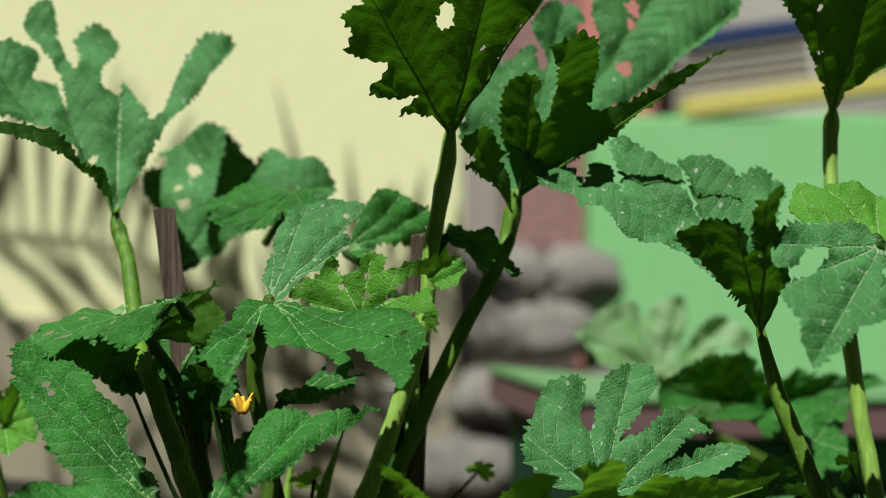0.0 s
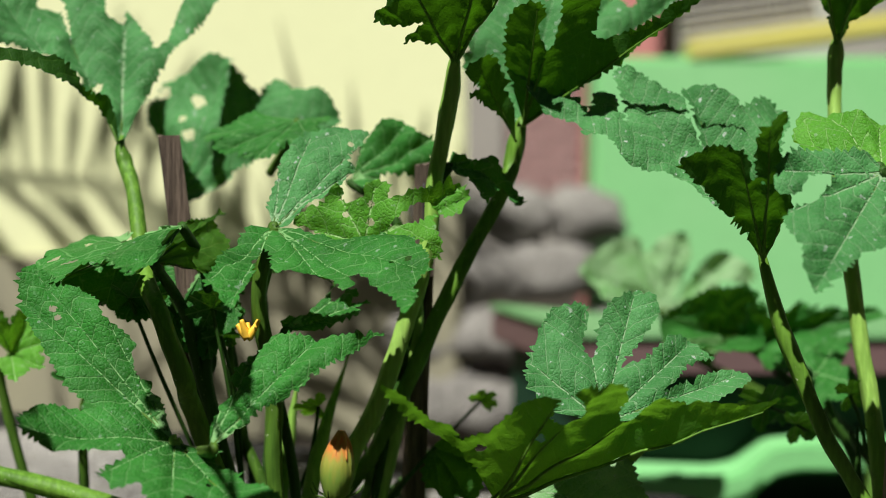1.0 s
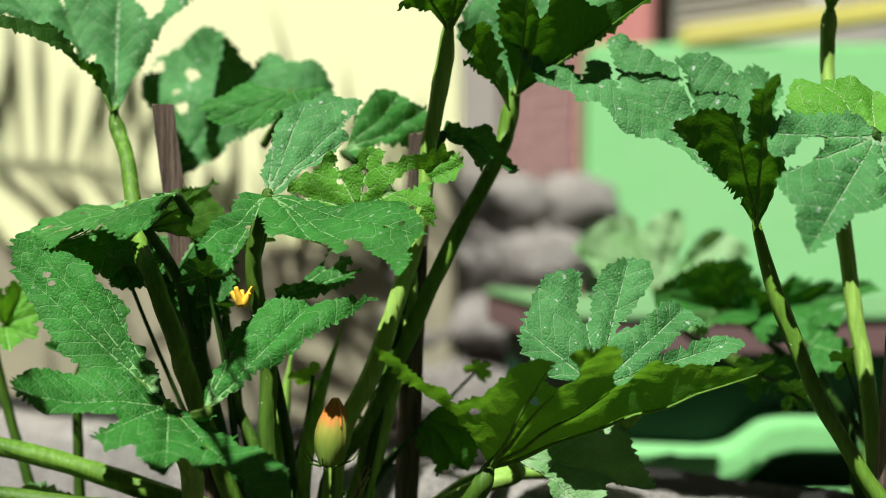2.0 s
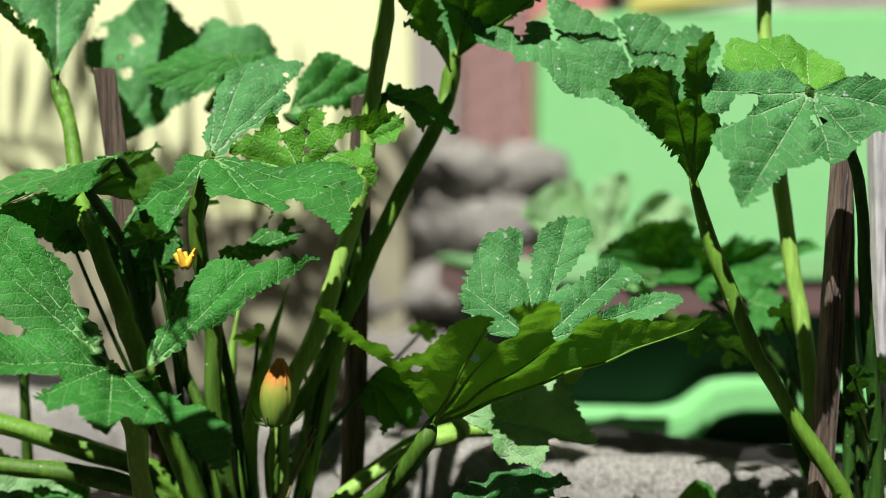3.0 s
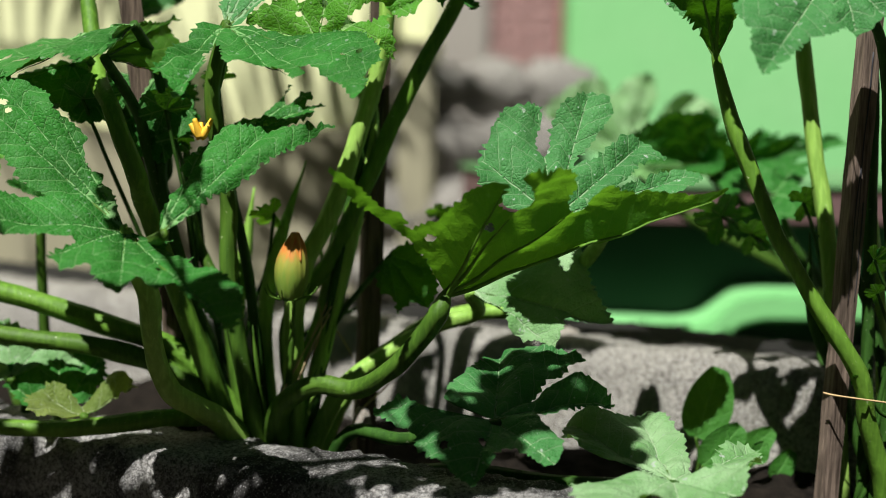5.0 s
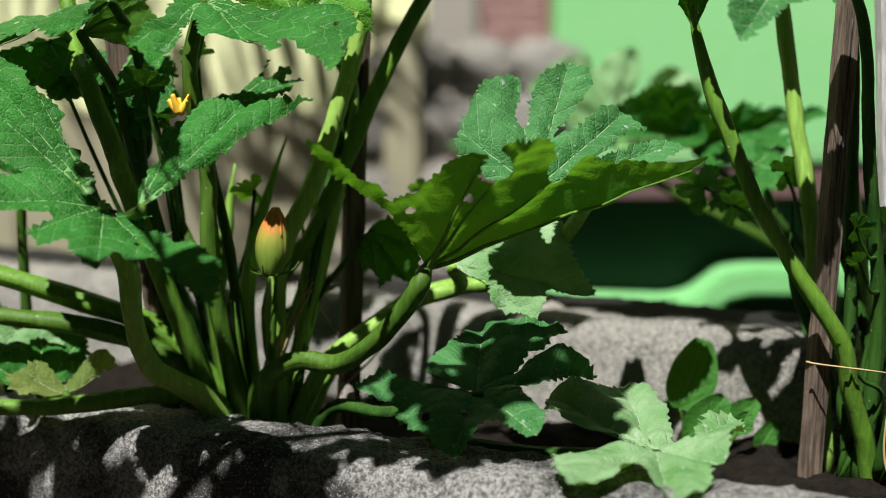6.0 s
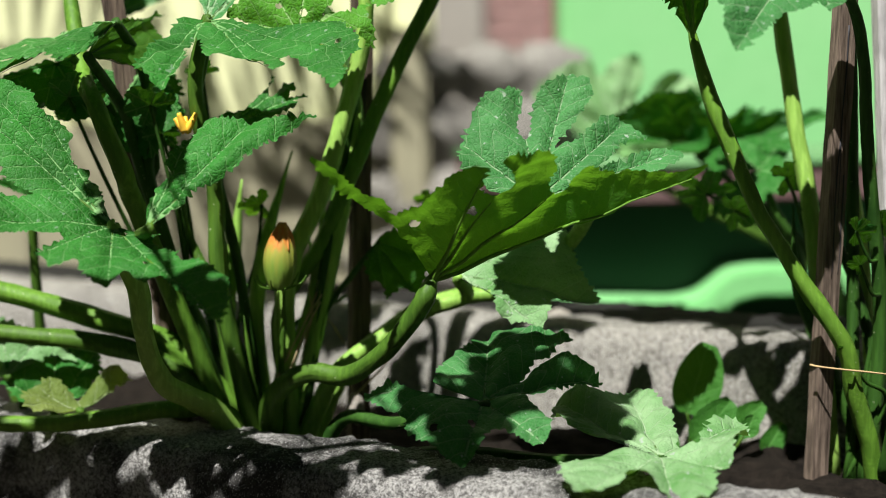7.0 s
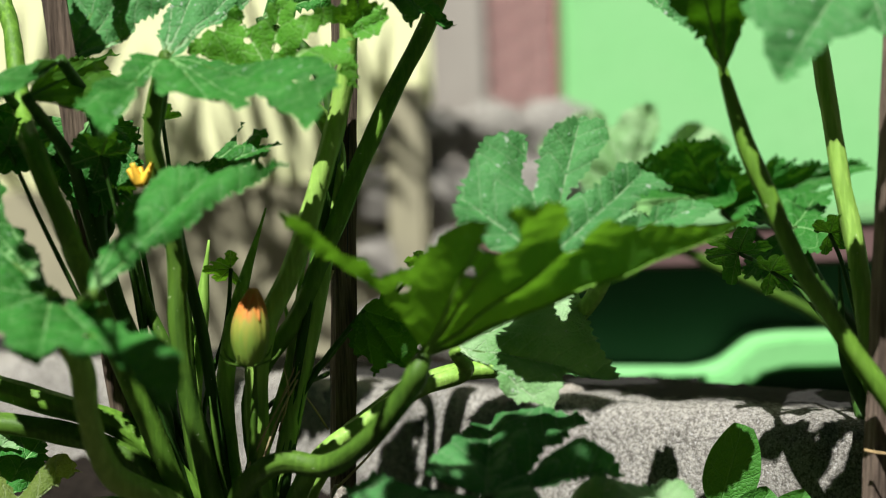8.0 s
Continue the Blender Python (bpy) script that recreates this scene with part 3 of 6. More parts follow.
BED = pose(0.09, 1.14, 0.25, 0, 0, -27.0)          # front kerb's top front edge
kerb_front = part("kerb_front", rough_bar(3.4, 0.115, 0.27, BED, 3.0, 640, rows=12, batter=0.12), CONCRETE)
tagged(kerb_front, "grey weathered concrete kerb along the front of the bed", "kerb", kind="structure")
REAR = pose(0.258, 1.617, 0.30, 0, 0, -28.0)
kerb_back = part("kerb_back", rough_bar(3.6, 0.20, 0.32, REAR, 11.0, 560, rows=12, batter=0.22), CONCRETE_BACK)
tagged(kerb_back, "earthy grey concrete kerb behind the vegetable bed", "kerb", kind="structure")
soil = sheet("bed_soil", -1.7, 1.7, 0.10, 0.50, 260, 40,
             lambda x, y: -0.075 + 0.018 * noise.noise(Vector((x * 9, y * 9, 1))) + 0.012 * noise.noise(Vector((x * 40, y * 40, 4))), SOIL, BED)
tagged(soil, "dark crumbly garden soil between two kerbs", "soil", kind="structure")


# ---------------------------------------------------------------- houses behind the bed
def wall_block(name, x0, x1, y0, y1, z0, z1, material, label):
    bm = bmesh.new()
    box(bm, x0, x1, y0, y1, z0, z1)
    bmesh.ops.bevel(bm, geom=bm.edges[:], offset=0.012, segments=2, affect='EDGES')
    return tagged(part(name, bm, material, smooth=False), label, "wall", kind="structure")


wall_block("wall_cream", -4.0, 0.05, 3.50, 3.75, 0, 3.2, CREAM, "sunlit cream-yellow painted house wall")
wall_block("wall_green", 0.372, 4.0, 3.50, 3.75, 0, 0.97, GREEN, "bright green painted parapet wall in the sun")
wall_block("wall_pillar", -0.05, 0.27, 6.42, 6.49, 0, 3.2, GREYWALL, "grey rendered pillar before the brick wall")
wall_block("wall_recess", -0.6, 1.3, 6.50, 6.70, 0, 3.2, GREYWALL, "grey rendered wall behind the passage between houses")


def slab(name, x0, x1, y0, y1, z0, z1, material, label, category, kind="structure", m=None, bevel=0.01):
    bm = bmesh.new()
    box(bm, x0, x1, y0, y1, z0, z1, m)
    bmesh.ops.bevel(bm, geom=bm.edges[:], offset=bevel, segments=2, affect='EDGES')
    return tagged(part(name, bm, material, smooth=False), label, category, kind=kind)


wall_block("wall_rose", 0.40, 0.62, 4.10, 4.25, 0, 3.2, ROSE, "faded rose painted wall behind the parapet")
wall_block("wall_far", 0.62, 4.0, 4.30, 4.50, 0, 3.2, GREYWALL, "grey shaded wall behind the parapet")
# terrace slab with a green top and a dusty pink front edge
def prism(outline, axis, lo, hi):
    """A straight body with the given outline: in plan (axis 2) or seen from the front (axis 1)."""
    bm = bmesh.new()
    ends = []
    for h in (lo, hi):
        ends.append([bm.verts.new((p, q, h) if axis == 2 else (p, h, q)) for p, q in outline])
    n = len(outline)
    bm.faces.new(ends[0][::-1])
    bm.faces.new(ends[1])
    for i in range(n):
        bm.faces.new((ends[0][i], ends[0][(i + 1) % n], ends[1][(i + 1) % n], ends[1][i]))
    bmesh.ops.recalc_face_normals(bm, faces=bm.faces)
    bmesh.ops.bevel(bm, geom=bm.edges[:], offset=0.006, segments=2, affect='EDGES')
    return bm


deck = [(0.245, 2.35), (3.5, 2.35), (3.5, 2.62), (0.30, 2.62), (0.09, 2.78)]
slab_body = part("terrace_slab", prism(deck, 2, 0.365, 0.424), PINK, smooth=False)
tagged(slab_body, "concrete terrace slab with a dusty pink front edge", "terrace", kind="structure")
deck_top = part("terrace_top", prism([(0.240, 2.343), (3.5, 2.343), (3.5, 2.625), (0.305, 2.625), (0.082, 2.785)], 2, 0.426, 0.440), TERRACE, smooth=False)
tagged(deck_top, "light green painted top of the terrace", "terrace", kind="structure")
# the slab's shade is put into the riser's dark green
riser = part("terrace_riser", prism([(0.27, 2.46), (3.4, 2.46), (3.4, 2.60), (0.32, 2.60), (0.13, 2.74)], 2, 0, 0.363), RISER_SHADED, smooth=False)
tagged(riser, "terrace riser whose dark green holds the shade of the slab", "terrace", kind="structure")
# sunlit band of the riser, built as a raised light green strip
band = part("terrace_lit_band", prism([(0.22, 0.10), (0.515, 0.10), (0.533, 0.145), (0.580, 0.187), (0.62, 0.196), (3.4, 0.175), (3.4, 0.214), (0.62, 0.246), (0.572, 0.240), (0.520, 0.194), (0.48, 0.185), (0.22, 0.196)], 1, 2.345, 2.462), RISER_LIT, smooth=False)
tagged(band, "light green strip that steps up along the riser, standing for sunlit paint", "moulding", kind="structure")
# thin sunlit line at the riser's foot, built as a further strip
ledge = part("terrace_lit_line", prism([(0.535, 2.30), (3.4, 2.30), (3.4, 2.342), (0.535, 2.342)], 2, 0.0, 0.130), RISER_LIT, smooth=False)
tagged(ledge, "light green strip standing for the sunlit line at the foot of the riser", "terrace", kind="structure")


# yellow coping, lattice and blue board over the parapet
def tilted(x, y, z, slope):
    return pose(x, y, z, 0, -slope, 0)


slab("yellow_coping", 0, 1.4, -0.006, 0.10, -0.055, 0.0, YELLOW, "yellow painted sloping coping on the green parapet", "coping", m=tilted(0.60, 3.50, 1.012, 7.5))
lattice = thing("lattice_panel", (0.60, 3.56, 1.02), "white lattice panel with dark square gaps over the coping", "lattice")
bm = bmesh.new()
box(bm, 0, 0.34, 0.0, 0.01, 0.0, 0.105, tilted(0.60, 3.57, 1.020, 7.5))
part("backing", bm, DARK, lattice, smooth=False)
for k in range(16):
    bm = bmesh.new()
    box(bm, 0.021 * k, 0.021 * k + 0.010, -0.01, 0.0, 0.0, 0.105, tilted(0.60, 3.57, 1.020, 7.5))
    part("slat", bm, WHITE, lattice, smooth=False)
for k in range(5):
    bm = bmesh.new()
    box(bm, 0, 0.34, -0.018, -0.010, 0.024 * k, 0.024 * k + 0.009, tilted(0.60, 3.57, 1.020, 7.5))
    part("rail", bm, WHITE, lattice, smooth=False)
slab("blue_board", 0, 0.36, -0.02, 0.02, 0.0, 0.05, BLUE, "dark blue painted board above the lattice", "board", kind="thing", m=tilted(0.61, 3.56, 1.132, 7.5))
slab("pale_cabinet", 0.68, 1.05, 3.75, 3.95, 0.0, 1.30, WHITE, "pale blurred cabinet behind the parapet", "cabinet", kind="thing")


# stones heaped in the recess
def boulder(x, y, z, size, seed, material=STONE):
    bm = bmesh.new()
    bmesh.ops.create_icosphere(bm, subdivisions=3, radius=1.0)
    for q in bm.verts:
        n = q.co.normalized()
        k = 1 + 0.28 * noise.noise(n * 1.4 + Vector((seed, 0, 0))) + 0.10 * noise.noise(n * 4 + Vector((0, seed, 0)))
        q.co = Vector((x + n.x * size * k * 1.15, y + n.y * size * k * 0.9, z + n.z * size * k * 0.78))
    ob = part("stone", bm, material)
    return tagged(ob, "rounded grey-brown field stone heaped against the wall", "stone", "stones heaped in the recess")


rng_s = random.Random(5)
for row, (zc, n) in enumerate(((0.10, 6), (0.27, 5), (0.43, 4), (0.57, 3))):
    for k in range(n):
        boulder(-0.06 + 0.42 * (k + 0.5 * (row % 2)) / max(n - 0.5, 1) + rng_s.uniform(-0.02, 0.02), 3.40 + 0.04 * row + rng_s.uniform(-0.03, 0.03), zc, rng_s.uniform(0.085, 0.11), row * 10 + k)

# low stub of wall beside the cream house
wall_block("wall_pier", -0.06, 0.03, 3.38, 3.495, 0, 0.69, CREAM_WORN_SHADED, "worn cream rendered pier at the house corner")

# beige strip put where soft shade lies low on the cream wall
wall_block("wall_low_shade", -4.0, -0.062, 3.462, 3.498, 0, 0.47, CREAM_WORN_SHADED, "beige strip low on the cream house that stands for soft shade")

# plain unseen walls added behind and beside the camera to cut sky light
wall_block("wall_behind", -5.0, 5.0, -3.4, -3.2, 0, 3.4, DARKWALL, "plain unseen wall added behind the camera to cut sky light")
wall_block("wall_side_left", -5.2, -5.0, -3.4, 3.7, 0, 3.0, DARKWALL, "plain unseen wall added beside the camera to cut sky light")
wall_block("wall_side_right", 5.0, 5.2, -3.4, 4.4, 0, 3.0, DARKWALL, "plain unseen wall added beside the camera to cut sky light")


# ---------------------------------------------------------------- the squash plants
plant_mid = thing("squash_plant", (-0.14, 1.43, 0.17), "leafy green squash plant with holed lobed leaves tied between stakes", "plant", "squash plants in the bed")
plant_right = thing("squash_plant", (0.50, 1.36, 0.17), "upright green squash plant tied to wooden stakes with string", "plant", "squash plants in the bed")
plant_back = thing("squash_plant", (0.53, 1.81, 0.10), "bluish-green squash plant behind the rear kerb", "plant", "squash plants in the bed")
plant_left = thing("squash_plant", (-0.46, 1.58, 0.17), "squash plant with curled light green leaves at the bed's end", "plant", "squash plants in the bed")

owner = broad_leaf(plant_mid, [(-0.17, 1.44, 0.17), (-0.264, 1.38, 0.474), (-0.274, 1.335, 0.541), (-0.297, 1.335, 0.608), (-0.326, 1.4, 0.646), (-0.352, 1.47, 0.73), (-0.365, 1.495, 0.757)], (-0.372, 1.500, 0.777),
     [(-0.386, 1.515, 0.802), (-0.406, 1.524, 0.825), (-0.448, 1.538, 0.868), (-0.487, 1.538, 0.890), (-0.530, 1.530, 0.906), (-0.539, 1.574, 0.965), (-0.525, 1.592, 0.979), (-0.504, 1.602, 0.980), (-0.484, 1.606, 0.972), (-0.486, 1.581, 0.942), (-0.461, 1.587, 0.934), (-0.444, 1.569, 0.901), (-0.463, 1.599, 0.950), (-0.509, 1.627, 1.015), (-0.483, 1.654, 1.035), (-0.466, 1.625, 0.986), (-0.445, 1.608, 0.952), (-0.439, 1.618, 0.961), (-0.450, 1.637, 0.992), (-0.429, 1.656, 1.005), (-0.399, 1.652, 0.985), (-0.412, 1.618, 0.944), (-0.410, 1.601, 0.922), (-0.389, 1.605, 0.916), (-0.388, 1.616, 0.932), (-0.359, 1.592, 0.899), (-0.342, 1.585, 0.888), (-0.317, 1.637, 0.963), (-0.297, 1.661, 0.998), (-0.258, 1.657, 0.992), (-0.287, 1.621, 0.939), (-0.331, 1.577, 0.878), (-0.359, 1.532, 0.818)],
     (5, 13, 20, 24, 29), 21, LEAF_BLUE, STALK_MID, 0.011, 0.006, holes=((-0.428, 1.535, 0.851, 0.0059), (-0.406, 1.540, 0.845, 0.0052),), bulge=0.004, ruffle=0.010, teeth=0.0028)
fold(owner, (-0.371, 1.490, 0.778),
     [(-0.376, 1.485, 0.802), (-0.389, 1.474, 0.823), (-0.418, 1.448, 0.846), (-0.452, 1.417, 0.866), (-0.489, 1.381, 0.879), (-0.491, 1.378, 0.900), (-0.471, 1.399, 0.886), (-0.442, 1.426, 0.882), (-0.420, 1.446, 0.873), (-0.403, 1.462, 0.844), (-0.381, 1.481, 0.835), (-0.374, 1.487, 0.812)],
     (4, 8), 521, LEAF_UNDER_SHADED, holes=(), bulge=0.002, ruffle=0.006, rib=0.0022)
broad_leaf(plant_mid, [(-0.15, 1.46, 0.17), (-0.301, 1.6, 0.468), (-0.315, 1.66, 0.641)], (-0.342, 1.660, 0.708),
     [(-0.345, 1.680, 0.742), (-0.359, 1.699, 0.770), (-0.381, 1.724, 0.806), (-0.379, 1.738, 0.835), (-0.364, 1.748, 0.861), (-0.334, 1.744, 0.868), (-0.308, 1.744, 0.880), (-0.282, 1.741, 0.888), (-0.261, 1.722, 0.862), (-0.245, 1.711, 0.849), (-0.220, 1.714, 0.867), (-0.189, 1.694, 0.845), (-0.156, 1.683, 0.842), (-0.135, 1.664, 0.817), (-0.150, 1.656, 0.796), (-0.179, 1.657, 0.784), (-0.213, 1.656, 0.764), (-0.250, 1.664, 0.761), (-0.285, 1.660, 0.736), (-0.316, 1.650, 0.703)],
     (3, 7, 10, 13, 16), 22, LEAF_BLUE, STALK, 0.01, 0.005, holes=((-0.366, 1.739, 0.842, 0.0093), (-0.319, 1.721, 0.831, 0.0093), (-0.327, 1.700, 0.788, 0.0078), (-0.335, 1.712, 0.806, 0.0050),), bulge=0.004, ruffle=0.012)
leaf(plant_mid, [(-0.217, 1.62, 0.744), (-0.191, 1.58, 0.78)], (-0.175, 1.55, 0.809),
     [(-0.286, 1.55, 0.796), (-0.268, 1.52, 0.774), (-0.223, 1.51, 0.766), (-0.155, 1.52, 0.779), (-0.138, 1.55, 0.809)],
     122, LEAF, STALK, 0.005, 0.004, sinus=0.3, bulge=0.12, ruffle=0.1)
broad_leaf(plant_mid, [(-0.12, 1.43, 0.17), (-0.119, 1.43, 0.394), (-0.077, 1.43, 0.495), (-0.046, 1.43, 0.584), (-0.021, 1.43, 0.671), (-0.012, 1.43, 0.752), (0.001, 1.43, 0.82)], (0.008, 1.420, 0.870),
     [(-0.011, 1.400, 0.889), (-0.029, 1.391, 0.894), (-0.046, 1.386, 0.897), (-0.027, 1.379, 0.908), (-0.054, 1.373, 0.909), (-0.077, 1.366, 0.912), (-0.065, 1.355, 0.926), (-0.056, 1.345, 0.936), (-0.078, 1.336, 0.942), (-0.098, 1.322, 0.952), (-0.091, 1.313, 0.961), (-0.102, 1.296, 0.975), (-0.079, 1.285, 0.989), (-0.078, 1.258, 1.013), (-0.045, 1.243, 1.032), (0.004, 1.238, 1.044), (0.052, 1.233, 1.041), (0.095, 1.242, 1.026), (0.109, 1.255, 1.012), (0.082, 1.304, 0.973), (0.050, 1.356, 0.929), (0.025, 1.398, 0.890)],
     (5, 9, 13, 16, 18), 23, LEAF_UNDER_SHADED, STALK_PALE, 0.0110, 0.0062, holes=((0.003, 1.314, 0.977, 0.0093), (0.005, 1.303, 0.988, 0.0081), (0.041, 1.336, 0.951, 0.0031),), bulge=0.005, ruffle=0.008, teeth=0.0028, rib=0.0022)
owner = broad_leaf(plant_mid, [(-0.1, 1.44, 0.17), (-0.131, 1.46, 0.348), (-0.079, 1.46, 0.439), (-0.037, 1.46, 0.529), (0.005, 1.47, 0.621), (0.065, 1.49, 0.734), (0.075, 1.5, 0.765)], (0.084, 1.500, 0.805),
     [(0.070, 1.507, 0.805), (0.043, 1.539, 0.840), (0.019, 1.564, 0.867), (0.036, 1.577, 0.907), (0.065, 1.591, 0.958), (0.086, 1.591, 0.976), (0.109, 1.594, 0.978), (0.117, 1.583, 0.954), (0.126, 1.593, 0.972), (0.105, 1.605, 1.002), (0.124, 1.619, 1.026), (0.149, 1.628, 1.037), (0.169, 1.622, 1.018), (0.162, 1.609, 0.993), (0.174, 1.603, 0.979), (0.187, 1.609, 0.986), (0.179, 1.624, 1.020), (0.194, 1.637, 1.044), (0.227, 1.652, 1.066), (0.285, 1.666, 1.078), (0.338, 1.670, 1.072), (0.369, 1.658, 1.037), (0.347, 1.642, 1.010), (0.313, 1.625, 0.984), (0.284, 1.610, 0.961), (0.233, 1.584, 0.924), (0.176, 1.560, 0.892), (0.117, 1.521, 0.834)],
     (2, 5, 11, 19, 21), 24, LEAF_BLUE, STALK_MID, 0.0098, 0.0068, holes=((0.217, 1.596, 0.952, 0.0091), (0.230, 1.632, 1.023, 0.0091), (0.228, 1.623, 1.005, 0.0065), (0.236, 1.642, 1.041, 0.0078),), bulge=0.005, ruffle=0.010)
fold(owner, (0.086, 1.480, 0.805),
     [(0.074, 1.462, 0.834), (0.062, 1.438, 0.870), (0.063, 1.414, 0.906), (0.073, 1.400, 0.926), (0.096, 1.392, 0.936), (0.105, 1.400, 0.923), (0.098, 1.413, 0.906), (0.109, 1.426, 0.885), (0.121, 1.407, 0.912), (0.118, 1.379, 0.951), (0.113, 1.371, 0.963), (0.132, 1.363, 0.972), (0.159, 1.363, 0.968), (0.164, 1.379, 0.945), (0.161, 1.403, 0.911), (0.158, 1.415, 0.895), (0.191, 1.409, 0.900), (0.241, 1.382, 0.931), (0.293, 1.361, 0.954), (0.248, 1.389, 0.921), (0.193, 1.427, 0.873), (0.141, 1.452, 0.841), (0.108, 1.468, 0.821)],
     (4, 11, 18), 524, LEAF_UNDER_SHADED, holes=(), bulge=0.003, ruffle=0.006, rib=0.0022)
# shaded left part of the leaf, its shade put into the skin colour
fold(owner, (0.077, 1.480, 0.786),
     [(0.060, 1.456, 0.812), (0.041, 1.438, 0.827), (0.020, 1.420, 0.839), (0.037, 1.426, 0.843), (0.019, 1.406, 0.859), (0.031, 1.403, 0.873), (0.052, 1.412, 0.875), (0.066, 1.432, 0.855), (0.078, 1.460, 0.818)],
     (2, 5), 525, LEAF_UNDER_SHADED, holes=(), bulge=0.003, ruffle=0.006)
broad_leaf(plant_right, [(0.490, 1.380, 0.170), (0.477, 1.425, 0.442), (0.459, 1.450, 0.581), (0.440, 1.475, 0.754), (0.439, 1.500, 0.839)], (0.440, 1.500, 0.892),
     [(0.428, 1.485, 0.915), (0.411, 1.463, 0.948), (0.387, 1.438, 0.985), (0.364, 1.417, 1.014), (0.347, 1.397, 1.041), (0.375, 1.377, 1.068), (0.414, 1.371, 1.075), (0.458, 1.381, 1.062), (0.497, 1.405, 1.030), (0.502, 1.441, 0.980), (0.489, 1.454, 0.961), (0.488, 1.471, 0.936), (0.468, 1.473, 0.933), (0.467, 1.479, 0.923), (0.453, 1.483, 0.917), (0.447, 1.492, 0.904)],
     (3, 5, 7, 10), 25, LEAF_UNDER_SHADED, STALK_PALE, 0.01, 0.006, holes=((0.408, 1.425, 1.003, 0.0033), (0.415, 1.455, 0.960, 0.0026),), bulge=0.005, ruffle=0.010, teeth=0.0028, rib=0.0022)
owner = broad_leaf(plant_right, [(0.53, 1.350, 0.165), (0.517, 1.340, 0.229), (0.499, 1.330, 0.281), (0.488, 1.320, 0.327), (0.467, 1.315, 0.364), (0.442, 1.315, 0.400), (0.418, 1.320, 0.440), (0.394, 1.325, 0.481), (0.370, 1.335, 0.539), (0.346, 1.345, 0.603)], (0.330, 1.350, 0.663),
     [(0.326, 1.359, 0.674), (0.305, 1.382, 0.706), (0.275, 1.397, 0.731), (0.246, 1.406, 0.748), (0.210, 1.407, 0.757), (0.183, 1.415, 0.772), (0.170, 1.427, 0.790), (0.143, 1.419, 0.786), (0.146, 1.430, 0.799), (0.133, 1.438, 0.812), (0.106, 1.438, 0.818), (0.103, 1.448, 0.832), (0.063, 1.467, 0.865), (0.113, 1.457, 0.842), (0.135, 1.459, 0.840), (0.157, 1.450, 0.823), (0.162, 1.462, 0.838), (0.182, 1.462, 0.833), (0.199, 1.443, 0.805), (0.187, 1.486, 0.865), (0.232, 1.479, 0.846), (0.257, 1.473, 0.832), (0.260, 1.458, 0.811), (0.280, 1.437, 0.781), (0.264, 1.465, 0.821), (0.266, 1.483, 0.845), (0.317, 1.477, 0.826), (0.325, 1.472, 0.817), (0.354, 1.489, 0.834), (0.374, 1.487, 0.827), (0.383, 1.477, 0.811), (0.363, 1.443, 0.771), (0.342, 1.384, 0.701)],
     (5, 12, 19, 25, 29), 26, LEAF_BLUE, STALK_MID, 0.0105, 0.006, holes=((0.190, 1.451, 0.818, 0.0036), (0.262, 1.453, 0.805, 0.0036),), bulge=0.003, ruffle=0.007, teeth=0.0028)
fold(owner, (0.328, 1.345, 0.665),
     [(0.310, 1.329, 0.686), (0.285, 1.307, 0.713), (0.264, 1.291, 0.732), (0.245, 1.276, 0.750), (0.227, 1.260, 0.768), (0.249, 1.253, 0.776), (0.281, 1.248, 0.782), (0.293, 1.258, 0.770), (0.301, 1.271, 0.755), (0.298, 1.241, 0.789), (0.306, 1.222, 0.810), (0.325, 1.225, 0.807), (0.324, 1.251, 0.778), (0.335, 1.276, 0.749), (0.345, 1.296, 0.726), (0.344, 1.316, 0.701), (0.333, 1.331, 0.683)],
     (4, 6, 10, 14), 526, LEAF_UNDER_SHADED, holes=((0.311, 1.276, 0.750, 0.0024),), bulge=0.004, ruffle=0.008, rib=0.0022)
broad_leaf(plant_right, [(0.52, 1.36, 0.17), (0.535, 1.36, 0.339), (0.513, 1.34, 0.529), (0.493, 1.32, 0.679)], (0.431, 1.275, 0.759),
     [(0.415, 1.284, 0.775), (0.386, 1.281, 0.778), (0.356, 1.276, 0.778), (0.328, 1.265, 0.770), (0.317, 1.253, 0.757), (0.317, 1.240, 0.740), (0.335, 1.242, 0.738), (0.351, 1.254, 0.750), (0.370, 1.262, 0.756), (0.375, 1.260, 0.752), (0.357, 1.244, 0.735), (0.322, 1.227, 0.722), (0.321, 1.213, 0.705), (0.329, 1.200, 0.687), (0.329, 1.183, 0.666), (0.335, 1.169, 0.648), (0.357, 1.181, 0.658), (0.380, 1.198, 0.673), (0.390, 1.206, 0.681), (0.414, 1.215, 0.686), (0.431, 1.225, 0.698), (0.443, 1.221, 0.692), (0.468, 1.233, 0.707), (0.477, 1.240, 0.715), (0.498, 1.235, 0.709), (0.502, 1.209, 0.677), (0.523, 1.220, 0.689), (0.539, 1.258, 0.736), (0.505, 1.278, 0.762), (0.466, 1.280, 0.766)],
     (4, 11, 15, 21, 25, 27), 27, LEAF_BLUE, STALK_DARK, 0.009, 0.003, holes=((0.433, 1.253, 0.732, 0.0073), (0.368, 1.256, 0.748, 0.0051),), bulge=0.004, ruffle=0.008, teeth=0.0028)
